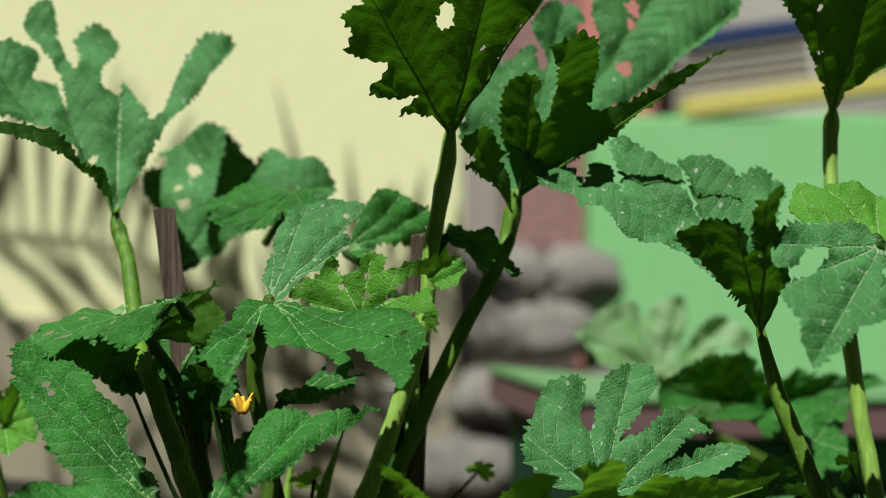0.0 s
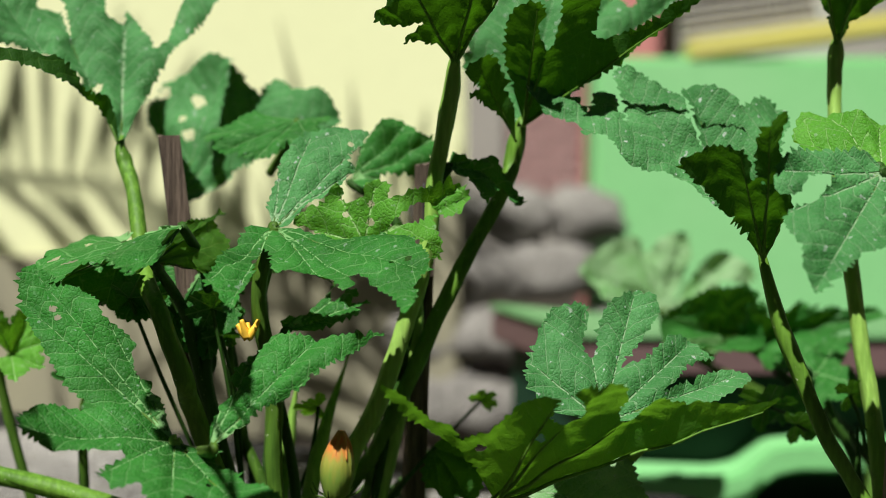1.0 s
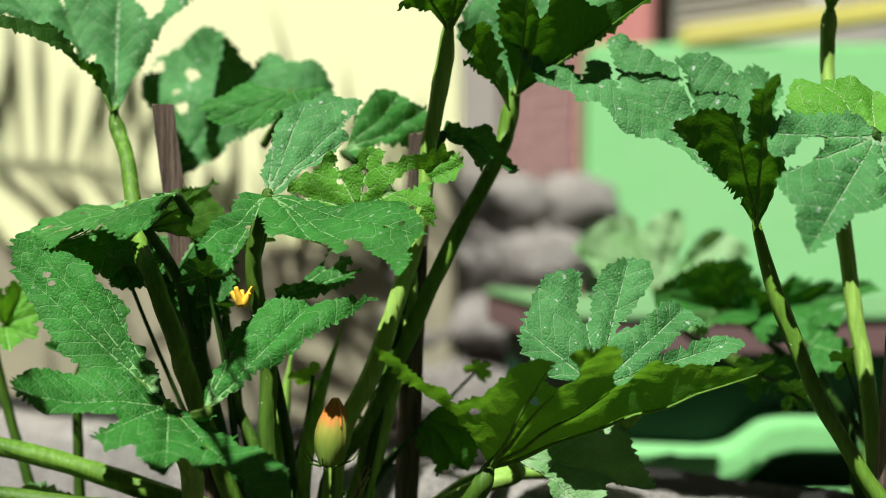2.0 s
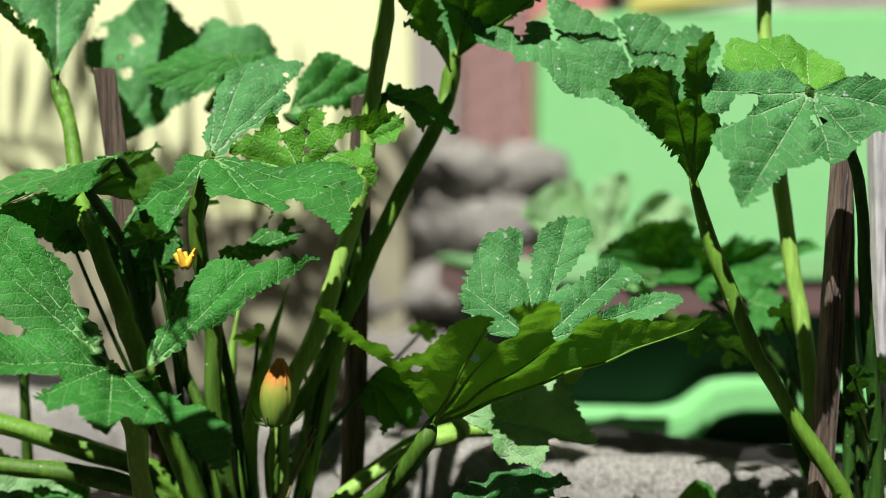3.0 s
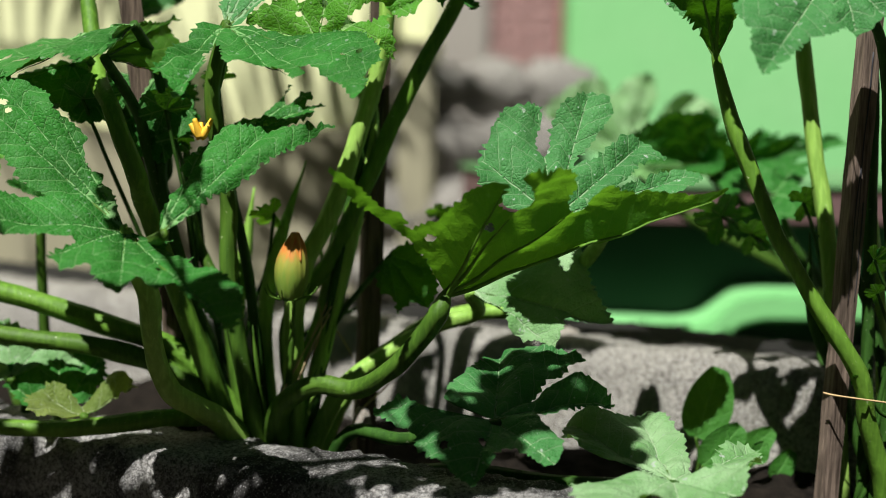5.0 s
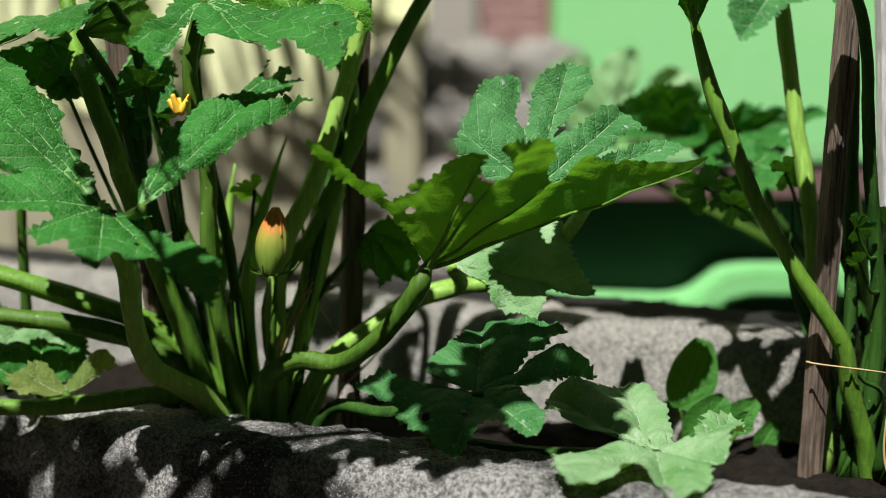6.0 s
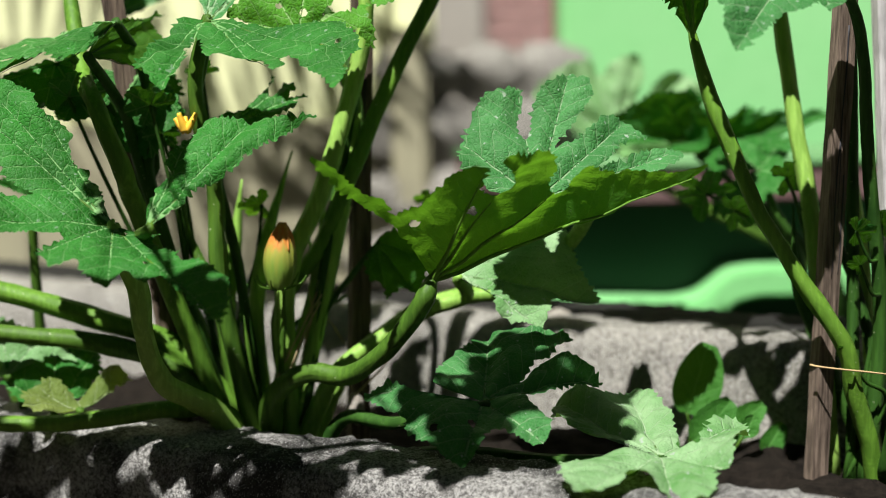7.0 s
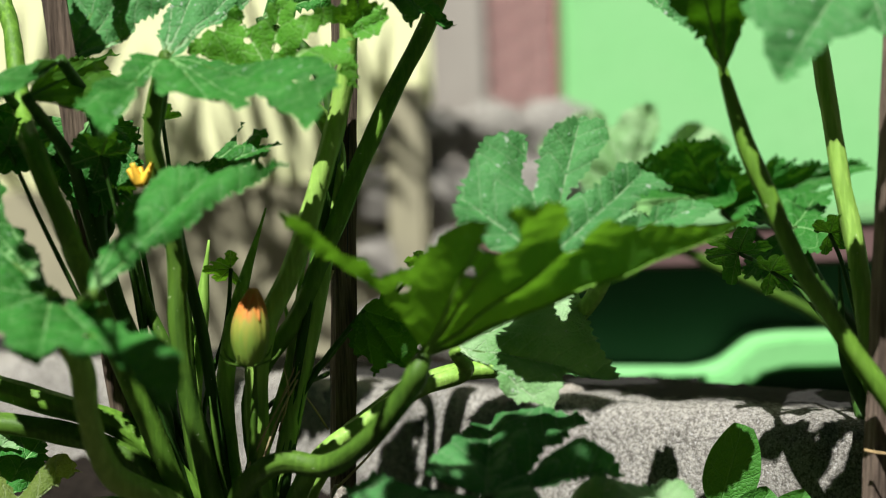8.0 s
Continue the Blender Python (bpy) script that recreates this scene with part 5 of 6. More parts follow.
leaf(plant_right, [(0.5, 1.37, 0.17), (0.536, 1.36, 0.359), (0.518, 1.34, 0.388)], (0.503, 1.33, 0.42),
     [(0.503, 1.312, 0.433), (0.492, 1.312, 0.433), (0.486, 1.323, 0.425), (0.495, 1.339, 0.414), (0.506, 1.35, 0.405)],
     304, LEAF, STALK_DARK, 0.003, 0.0015, sinus=0.35, slit=0.13, bulge=0.12, ruffle=0.1, span=26, rings=10, rib=0.0012)
leaf(plant_right, [(0.5, 1.37, 0.17), (0.539, 1.35, 0.264), (0.51, 1.33, 0.294)], (0.489, 1.32, 0.328),
     [(0.475, 1.308, 0.338), (0.478, 1.325, 0.324), (0.486, 1.337, 0.314), (0.498, 1.339, 0.312), (0.502, 1.327, 0.322)],
     306, LEAF, STALK_DARK, 0.003, 0.0015, sinus=0.35, slit=0.13, bulge=0.12, ruffle=0.1, span=26, rings=10, rib=0.0012)
leaf(plant_right, [(0.5, 1.37, 0.17), (0.534, 1.34, 0.178), (0.537, 1.32, 0.197)], (0.542, 1.31, 0.231),
     [(0.537, 1.324, 0.218), (0.55, 1.33, 0.212), (0.56, 1.323, 0.218), (0.554, 1.308, 0.232), (0.543, 1.293, 0.246)],
     308, LEAF, STALK_DARK, 0.003, 0.0015, sinus=0.35, slit=0.13, bulge=0.12, ruffle=0.1, span=26, rings=10, rib=0.0012)
leaf(plant_right, [(0.5, 1.37, 0.17), (0.564, 1.43, 0.276), (0.553, 1.41, 0.307)], (0.549, 1.4, 0.341),
     [(0.562, 1.417, 0.327), (0.564, 1.402, 0.34), (0.558, 1.387, 0.352), (0.543, 1.38, 0.359), (0.534, 1.387, 0.353)],
     310, LEAF, STALK_DARK, 0.003, 0.0015, sinus=0.35, slit=0.13, bulge=0.12, ruffle=0.1, span=26, rings=10, rib=0.0012)
leaf(plant_mid, [(-0.13, 1.448, 0.17), (-0.183, 1.47, 0.31), (-0.156, 1.48, 0.425)], (-0.145, 1.46, 0.487),
     [(-0.14, 1.43, 0.508), (-0.158, 1.44, 0.501), (-0.173, 1.462, 0.486), (-0.163, 1.483, 0.471), (-0.145, 1.489, 0.466)],
     337, LEAF_YOUNG, STALK_DARK, 0.003, 0.0018, sinus=0.35, slit=0.13, bulge=0.12, ruffle=0.1, span=30, rings=12, rib=0.0014)
leaf(plant_mid, [(-0.15, 1.442, 0.17), (-0.125, 1.47, 0.316), (-0.018, 1.6, 0.405)], (0.041, 1.58, 0.47),
     [(0.054, 1.603, 0.455), (0.061, 1.579, 0.47), (0.059, 1.558, 0.484), (0.041, 1.55, 0.489), (0.026, 1.563, 0.482)],
     340, LEAF_YOUNG, STALK_DARK, 0.003, 0.0018, sinus=0.35, slit=0.13, bulge=0.12, ruffle=0.1, span=30, rings=12, rib=0.0014)
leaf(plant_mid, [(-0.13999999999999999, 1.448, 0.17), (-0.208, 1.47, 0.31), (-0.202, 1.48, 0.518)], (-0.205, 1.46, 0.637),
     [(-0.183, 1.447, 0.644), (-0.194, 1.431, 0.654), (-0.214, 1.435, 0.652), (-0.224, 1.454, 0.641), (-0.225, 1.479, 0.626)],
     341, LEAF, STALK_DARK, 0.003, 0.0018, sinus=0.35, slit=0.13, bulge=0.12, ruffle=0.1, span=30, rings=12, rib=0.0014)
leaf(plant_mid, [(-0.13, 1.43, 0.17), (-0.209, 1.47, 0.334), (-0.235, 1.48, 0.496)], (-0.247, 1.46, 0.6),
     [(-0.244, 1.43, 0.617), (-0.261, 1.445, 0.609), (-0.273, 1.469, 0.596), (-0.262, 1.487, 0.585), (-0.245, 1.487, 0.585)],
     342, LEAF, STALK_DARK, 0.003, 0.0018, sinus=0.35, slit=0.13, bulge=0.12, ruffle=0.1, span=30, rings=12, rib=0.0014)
leaf(plant_left, [(-0.46, 1.58, 0.17), (-0.531, 1.56, 0.476)], (-0.516, 1.54, 0.533),
     [(-0.522, 1.5, 0.591), (-0.489, 1.52, 0.582), (-0.457, 1.5, 0.558), (-0.457, 1.48, 0.524), (-0.486, 1.46, 0.524)],
     48, LEAF_YOUNG, STALK, 0.007, 0.004, sinus=0.35, bulge=0.14, ruffle=0.1, teeth=0.05)
leaf(plant_left, [(-0.44, 1.58, 0.17), (-0.432, 1.54, 0.438)], (-0.419, 1.52, 0.495),
     [(-0.447, 1.48, 0.521), (-0.431, 1.52, 0.525), (-0.374, 1.5, 0.518), (-0.356, 1.46, 0.504), (-0.387, 1.44, 0.482)],
     49, LEAF, STALK, 0.007, 0.004, sinus=0.3, bulge=0.1, ruffle=0.1)
leaf(plant_mid, [(-0.16, 1.42, 0.19), (-0.188, 1.4, 0.258), (-0.25, 1.37, 0.273), (-0.321, 1.36, 0.267), (-0.394, 1.36, 0.263)], (-0.508, 1.36, 0.271),
     [(-0.542, 1.36, 0.297), (-0.575, 1.4, 0.307), (-0.544, 1.3, 0.282)],
     50, LEAF, STALK_MID, 0.01, 0.008)
leaf(plant_mid, [(-0.16, 1.43, 0.18), (-0.209, 1.42, 0.273), (-0.27, 1.42, 0.32), (-0.344, 1.42, 0.341), (-0.412, 1.42, 0.35)], (-0.535, 1.42, 0.366),
     [(-0.563, 1.42, 0.395), (-0.59, 1.42, 0.364), (-0.566, 1.4, 0.336)],
     51, LEAF, STALK, 0.011, 0.009)
leaf(plant_mid, [(-0.15, 1.44, 0.18), (-0.206, 1.44, 0.282), (-0.26, 1.44, 0.335), (-0.335, 1.44, 0.363), (-0.415, 1.44, 0.39)], (-0.544, 1.44, 0.423),
     [(-0.565, 1.42, 0.455), (-0.592, 1.42, 0.424), (-0.567, 1.4, 0.402)],
     52, LEAF, STALK_MID, 0.013, 0.01)
broad_leaf(plant_left, [(-0.42, 1.5, 0.17), (-0.40, 1.46, 0.22)], (-0.388, 1.420, 0.267),
     [(-0.428, 1.426, 0.272), (-0.453, 1.450, 0.292), (-0.445, 1.468, 0.308), (-0.421, 1.477, 0.316), (-0.398, 1.489, 0.327), (-0.369, 1.480, 0.319), (-0.346, 1.477, 0.317), (-0.338, 1.456, 0.298), (-0.354, 1.437, 0.281), (-0.371, 1.426, 0.272)],
     (1, 4, 6, 8), 53, LEAF, STALK, 0.006, 0.004, bulge=0.004, ruffle=0.012, teeth=0.0028)
broad_leaf(plant_left, [(-0.40, 1.48, 0.17), (-0.36, 1.44, 0.21)], (-0.348, 1.385, 0.272),
     [(-0.371, 1.378, 0.268), (-0.398, 1.375, 0.267), (-0.414, 1.390, 0.274), (-0.400, 1.408, 0.282), (-0.381, 1.419, 0.288), (-0.355, 1.404, 0.281), (-0.340, 1.417, 0.287), (-0.324, 1.435, 0.296), (-0.299, 1.425, 0.291), (-0.313, 1.413, 0.285), (-0.332, 1.398, 0.278)],
     (3, 5, 8), 353, LEAF_OLD, STALK, 0.006, 0.004, bulge=0.004, ruffle=0.012, teeth=0.0028)
broad_leaf(plant_left, [(-0.46, 1.52, 0.17), (-0.44, 1.48, 0.26)], (-0.443, 1.440, 0.301),
     [(-0.420, 1.448, 0.309), (-0.396, 1.455, 0.318), (-0.366, 1.450, 0.312), (-0.385, 1.465, 0.329), (-0.410, 1.475, 0.340), (-0.440, 1.480, 0.345), (-0.462, 1.488, 0.354), (-0.486, 1.480, 0.345), (-0.484, 1.450, 0.312), (-0.461, 1.435, 0.295)],
     (2, 4, 6, 8), 354, LEAF_PALE, STALK, 0.006, 0.004, bulge=0.004, ruffle=0.012, teeth=0.0028)
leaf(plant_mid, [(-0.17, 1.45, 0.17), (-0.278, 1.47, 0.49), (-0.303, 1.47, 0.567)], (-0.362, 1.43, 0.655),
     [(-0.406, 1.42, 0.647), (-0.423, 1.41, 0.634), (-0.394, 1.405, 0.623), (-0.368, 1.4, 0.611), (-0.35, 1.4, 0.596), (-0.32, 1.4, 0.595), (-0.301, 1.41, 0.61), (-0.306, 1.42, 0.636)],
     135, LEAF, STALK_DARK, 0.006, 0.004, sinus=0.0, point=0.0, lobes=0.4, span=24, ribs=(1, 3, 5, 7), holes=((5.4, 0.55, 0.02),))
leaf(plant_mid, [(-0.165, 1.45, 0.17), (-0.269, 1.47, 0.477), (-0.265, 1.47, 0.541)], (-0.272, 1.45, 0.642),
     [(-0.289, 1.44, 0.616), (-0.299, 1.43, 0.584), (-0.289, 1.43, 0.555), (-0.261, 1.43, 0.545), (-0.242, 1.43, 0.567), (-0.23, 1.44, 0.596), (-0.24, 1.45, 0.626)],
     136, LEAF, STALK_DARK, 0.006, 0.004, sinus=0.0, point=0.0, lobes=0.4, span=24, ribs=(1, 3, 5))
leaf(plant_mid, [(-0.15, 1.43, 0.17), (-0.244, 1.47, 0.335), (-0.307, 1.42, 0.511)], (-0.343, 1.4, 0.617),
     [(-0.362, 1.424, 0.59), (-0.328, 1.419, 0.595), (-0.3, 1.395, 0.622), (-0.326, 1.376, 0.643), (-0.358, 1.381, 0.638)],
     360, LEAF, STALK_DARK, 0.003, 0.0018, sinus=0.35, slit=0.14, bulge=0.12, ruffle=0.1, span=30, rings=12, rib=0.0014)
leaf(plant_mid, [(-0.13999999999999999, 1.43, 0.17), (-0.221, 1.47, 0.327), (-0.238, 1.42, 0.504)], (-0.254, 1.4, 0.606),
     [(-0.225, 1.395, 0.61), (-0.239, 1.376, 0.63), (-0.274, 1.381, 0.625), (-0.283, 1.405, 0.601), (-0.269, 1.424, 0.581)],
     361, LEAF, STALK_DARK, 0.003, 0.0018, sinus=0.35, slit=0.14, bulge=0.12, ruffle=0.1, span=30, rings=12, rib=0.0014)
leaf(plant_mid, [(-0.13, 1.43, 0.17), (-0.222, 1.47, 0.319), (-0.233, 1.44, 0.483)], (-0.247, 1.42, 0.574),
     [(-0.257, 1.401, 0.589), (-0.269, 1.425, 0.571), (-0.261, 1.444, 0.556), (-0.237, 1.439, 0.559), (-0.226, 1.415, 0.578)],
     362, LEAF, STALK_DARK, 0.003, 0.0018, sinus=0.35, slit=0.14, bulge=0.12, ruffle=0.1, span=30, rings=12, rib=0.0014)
leaf(plant_mid, [(-0.10999999999999999, 1.43, 0.17), (-0.129, 1.47, 0.324), (-0.044, 1.58, 0.364)], (0.006, 1.56, 0.401),
     [(-0.003, 1.584, 0.373), (0.024, 1.578, 0.38), (0.042, 1.554, 0.407), (0.014, 1.536, 0.428), (-0.012, 1.542, 0.422)],
     369, LEAF_OLD, STALK_DARK, 0.003, 0.0018, sinus=0.35, slit=0.14, bulge=0.12, ruffle=0.1, span=30, rings=12, rib=0.0014)
leaf(plant_right, [(0.49, 1.4, 0.17), (0.499, 1.42, 0.31), (0.439, 1.52, 0.438)], (0.371, 1.5, 0.481),
     [(0.403, 1.494, 0.488), (0.376, 1.476, 0.511), (0.336, 1.482, 0.504), (0.34, 1.506, 0.473), (0.367, 1.524, 0.449)],
     370, LEAF, STALK_DARK, 0.003, 0.0018, sinus=0.35, slit=0.14, bulge=0.12, ruffle=0.1, span=30, rings=12, rib=0.0014)
leaf(plant_right, [(0.49, 1.4, 0.17), (0.495, 1.42, 0.326), (0.451, 1.5, 0.428)], (0.4, 1.48, 0.463),
     [(0.399, 1.504, 0.438), (0.422, 1.498, 0.444), (0.432, 1.473, 0.468), (0.402, 1.456, 0.486), (0.379, 1.463, 0.48)],
     372, LEAF, STALK_DARK, 0.003, 0.0018, sinus=0.35, slit=0.14, bulge=0.12, ruffle=0.1, span=30, rings=12, rib=0.0014)
leaf(plant_right, [(0.49, 1.4, 0.17), (0.495, 1.42, 0.303), (0.476, 1.48, 0.454)], (0.454, 1.46, 0.502),
     [(0.455, 1.484, 0.481), (0.475, 1.477, 0.487), (0.481, 1.453, 0.508), (0.453, 1.436, 0.523), (0.434, 1.443, 0.517)],
     375, LEAF, STALK_DARK, 0.003, 0.0018, sinus=0.35, slit=0.14, bulge=0.12, ruffle=0.1, span=30, rings=12, rib=0.0014)
broad_leaf(plant_mid, [(-0.15, 1.44, 0.17), (-0.17, 1.44, 0.40), (-0.19, 1.43, 0.53)], (-0.176, 1.400, 0.582),
     [(-0.181, 1.406, 0.590), (-0.168, 1.411, 0.596), (-0.150, 1.418, 0.604), (-0.133, 1.428, 0.616), (-0.123, 1.440, 0.630), (-0.127, 1.422, 0.609), (-0.108, 1.432, 0.621), (-0.096, 1.427, 0.615), (-0.104, 1.420, 0.606), (-0.083, 1.423, 0.610), (-0.097, 1.414, 0.600), (-0.094, 1.406, 0.590), (-0.118, 1.402, 0.585), (-0.148, 1.400, 0.583)],
     (4, 6, 9), 355, LEAF, STALK_DARK, 0.006, 0.004, bulge=0.003, ruffle=0.008, teeth=0.0028)
broad_leaf(plant_mid, [(-0.105, 1.44, 0.24), (-0.09, 1.45, 0.33), (-0.06, 1.46, 0.385)], (-0.016, 1.460, 0.441),
     [(-0.020, 1.456, 0.435), (-0.028, 1.447, 0.419), (-0.025, 1.438, 0.403), (-0.009, 1.434, 0.396), (-0.004, 1.426, 0.382), (0.012, 1.432, 0.392), (0.029, 1.429, 0.386), (0.041, 1.439, 0.403), (0.034, 1.452, 0.425), (0.023, 1.462, 0.444), (0.005, 1.467, 0.453), (-0.011, 1.463, 0.446)],
     (2, 4, 6, 8), 56, LEAF_UNDER_SHADED, STALK_DARK, 0.0035, 0.002, "dark olive underside of a small drooping leaf", bulge=0.003, ruffle=0.008, teeth=0.0028)


# ---------------------------------------------------------------- stakes
def stake(bottom, top, width, thick, turn, material, label, seed, group="wooden plant stakes"):
    """A split, weathered batten driven into the soil."""
    a, b = Vector(bottom), Vector(top)
    d = (b - a).normalized()
    u = Vector((math.cos(turn), math.sin(turn), 0))
    u = (u - d * u.dot(d)).normalized()
    w = d.cross(u)
    bm = bmesh.new()
    n, rows = 40, []
    prof = [(-1, -1), (-0.5, -1.06), (0, -1), (0.5, -1.05), (1, -1), (1.04, 0), (1, 1), (0, 1.04), (-1, 1), (-1.05, 0)]
    for i in range(n + 1):
        c = a.lerp(b, i / n)
        row = []
        for k, (p, q) in enumerate(prof):
            e = 1 + 0.10 * noise.noise(Vector((k * 3.1, i * 0.25, seed))) + 0.04 * noise.noise(Vector((k * 7, i * 0.9, seed)))
            end = d * (0.006 * noise.noise(Vector((k * 2.3, seed, 0)))) if i == n else Vector()
            row.append(bm.verts.new(c + u * p * width / 2 * e + w * q * thick / 2 * e + end))
        rows.append(row)
    k = len(prof)
    for i in range(n):
        for j in range(k):
            bm.faces.new((rows[i][j], rows[i][(j + 1) % k], rows[i + 1][(j + 1) % k], rows[i + 1][j]))
    bm.faces.new(rows[0][::-1])
    bm.faces.new(rows[-1])
    ob = part("garden_stake", bm, material, smooth=False)
    rng = random.Random(seed)
    for k in range(3):
        lo = rng.uniform(0.35, 0.65)
        hi = min(0.99, lo + rng.uniform(0.12, 0.34))
        off = rng.uniform(-0.3, 0.3) * width
        near = -w if w.y > 0 else w
        bm = bmesh.new()
        tube(bm, [a.lerp(b, lo + (hi - lo) * q / 4) + u * (off + rng.uniform(-0.0012, 0.0012)) + near * thick * 0.52 for q in range(5)], 0.0004, 0.0011, 5, 4, wobble=0.5)
        part("crack", bm, DARK, ob, "long dark drying crack")
    return tagged(ob, label, "stake", group)


stake((-0.239, 1.46, 0.14), (-0.309, 1.46, 0.791), 0.0235, 0.018, 0.2, WOOD, "dark brown weathered wooden stake beside the squash leaves", 1)
stake((-0.05, 1.5, 0.14), (-0.023, 1.5, 0.76), 0.022, 0.018, 0.4, WOOD, "dark weathered wooden stake among the leaf stalks", 2)
stake((0.464, 1.360, 0.140), (0.495, 1.360, 0.765), 0.0205, 0.017, 0.3, WOOD_BROWN, "brown cracked wooden stake tied to the plant", 3)
stake((0.584, 1.44, 0.14), (0.553, 1.44, 0.764), 0.022, 0.018, 0.1, WOOD_GREY, "silver-grey sunlit wooden stake", 4)
stake((0.576, 1.33, 0.14), (0.557, 1.33, 0.67), 0.022, 0.018, 0.3, WOOD_TAN, "tan wooden stake in dappled light", 5)


# ---------------------------------------------------------------- bare stems, buds and blossom
def stem(plant, pts, r0, r1, material, name="stem"):
    bm = bmesh.new()
    tube(bm, pts, r0, r1, 10, 6, rib=0.06, wobble=0.12, lens_profile=lambda t: 1.0 if t < 0.7 else max(0.15, 1 - (t - 0.7) / 0.32))
    return part(name, bm, material, plant)


def petal_bud(plant, base, top, radius):
    """A closed squash flower: pleated green-yellow bud with twisted orange petal tips and small green sepals."""
    a, b = Vector(base), Vector(top)
    d = b - a
    bm = bmesh.new()
    prof = lambda t: max(0.05, math.sin(math.pi * min(1, 0.16 + 0.79 * t)) ** 0.8)
    line = [a + d * (i / 10) for i in range(11)]
    tube(bm, line, radius, radius * 0.92, 20, 3, rib=0.06, wobble=0.06, lens_profile=prof)
    bud = part("flower_bud", bm, BUD, plant, "closed yellow-green blossom with orange tips")
    for k in range(7):
        an = 2 * math.pi * k / 7
        out_ = Vector((math.cos(an), math.sin(an), 0))
        bm = bmesh.new()
        tube(bm, [a + d * 0.60 + out_ * radius * 0.84, a + d * 0.82 + out_ * radius * 0.56, a + d * 1.0 + out_ * radius * 0.10], radius * 0.05, radius * 0.16, 8, 4)
        part("petal_tip", bm, BUD_TIP, bud, "folded orange petal tip")
        bm = bmesh.new()
        tube(bm, [a + out_ * radius * 0.5, a + d * 0.08 + out_ * radius * 1.3, a + d * 0.20 + out_ * radius * 1.6], 0.0014, 0.0006, 6, 3)
        part("sepal", bm, STALK, bud, "thin green sepal")
    return bud


def oval(bm, base, tip, width, seed, face=(0.2, -0.9, 0.35)):
    """A small rounded leaf, slightly cupped."""
    a, b = Vector(base), Vector(tip)
    d = b - a
    side = d.cross(Vector(face)).normalized()
    up = side.cross(d).normalized()
    uv = bm.loops.layers.uv.new("vein")
    rows = []
    for i in range(15):
        t = i / 14
        w = width * (math.sin(math.pi * min(0.97, 0.06 + 0.88 * t ** 0.8)) ** 0.6)
        row = []
        for j in range(-4, 5):
            e = j / 4
            q = a + d * t + side * w * e + up * (0.25 * width * e * e - 0.18 * d.length * t * t + 0.06 * width * noise.noise(Vector((t * 4, e * 3, seed))))
            row.append(bm.verts.new(q))
        rows.append(row)
    for i in range(14):
        for j in range(8):
            f = bm.faces.new((rows[i][j], rows[i][j + 1], rows[i + 1][j + 1], rows[i + 1][j]))
            for l, (p, q) in zip(f.loops, ((i, j), (i, j + 1), (i + 1, j + 1), (i + 1, j))):
                l[uv].uv = (abs(q - 4) / 4 * width, p / 14 * d.length)


def seedling(root, base, tip, width, seed):
    """A weed seedling: one stalk with a rounded leaf."""
    r = Vector((root[0], root[1], 0.165))
    e = thing("seedling", r, "small green weed seedling with a rounded leaf in the soil", "seedling", "weeds in the bed")
    bm = bmesh.new()
    tube(bm, [r, r.lerp(Vector(base), 0.6) + Vector((0.004, 0, 0)), Vector(base)], 0.0022, 0.0016, 8, 5)
    part("stalk", bm, STALK, e)
    bm = bmesh.new()
    oval(bm, base, tip, width, seed)
    part("leaf_blade", bm, WEED, e)


def cord(pts, radius, label):
    bm = bmesh.new()
    tube(bm, pts, radius, radius * 0.9, 7, 10, rib=0.12, wobble=0.5)
    return tagged(part("string", bm, STRING), label, "string")


def pebble(place, size, tall, seed):
    bm = bmesh.new()
    bmesh.ops.create_icosphere(bm, subdivisions=3, radius=1.0)
    for q in bm.verts:
        n = q.co.normalized()
        k = 1 + 0.2 * noise.noise(n * 1.5 + Vector((seed, 0, 0)))
        q.co = Vector(place) + Vector((n.x * size * k, n.y * size * k * 0.8, n.z * tall * k))
    return tagged(part("pebble", bm, PEBBLE), "pale smooth pebble lying in the bed", "pebble")


def twig(pts, radius):
    bm = bmesh.new()
    tube(bm, pts, radius, radius * 0.5, 6, 6, wobble=0.3)
    return tagged(part("twig", bm, STRAW), "thin dry straw-coloured twig among the stalks", "twig", "dry twigs in the bed")


def blossom(plant, place):
    """A shrivelled yellow flower, its petals hanging."""
    o = Vector(place)
    for k in range(5):
        an = 2 * math.pi * k / 5 + 0.4
        out_ = Vector((math.cos(an), 0.5 * math.sin(an), 0.35 * math.sin(an * 2)))
        bm = bmesh.new()
        tube(bm, [o, o + out_ * 0.007 + Vector((0, 0, 0.008)), o + out_ * 0.012 + Vector((0, 0, 0.016))], 0.0050, 0.0020, 8, 4, rib=0.15)
        part("petal", bm, PETAL, plant, "wilted orange-yellow petal")


petal_bud(plant_mid, (-0.121, 1.385, 0.402), (-0.114, 1.385, 0.474), 0.0185)
stem(plant_mid, [(-0.132, 1.42, 0.239), (-0.123, 1.41, 0.331), (-0.116, 1.4, 0.403)], 0.004, 0.0035, STALK)
stem(plant_mid, [(-0.155, 1.43, 0.25), (-0.161, 1.42, 0.304), (-0.166, 1.42, 0.366)], 0.0035, 0.003, STALK)
stem(plant_mid, [(-0.177, 1.45, 0.245), (-0.193, 1.46, 0.349), (-0.196, 1.46, 0.44), (-0.202, 1.45, 0.518)], 0.011, 0.009, STALK)
stem(plant_mid, [(-0.153, 1.47, 0.239), (-0.159, 1.47, 0.346), (-0.146, 1.48, 0.436), (-0.112, 1.5, 0.544)], 0.011, 0.007, STALK_PALE)
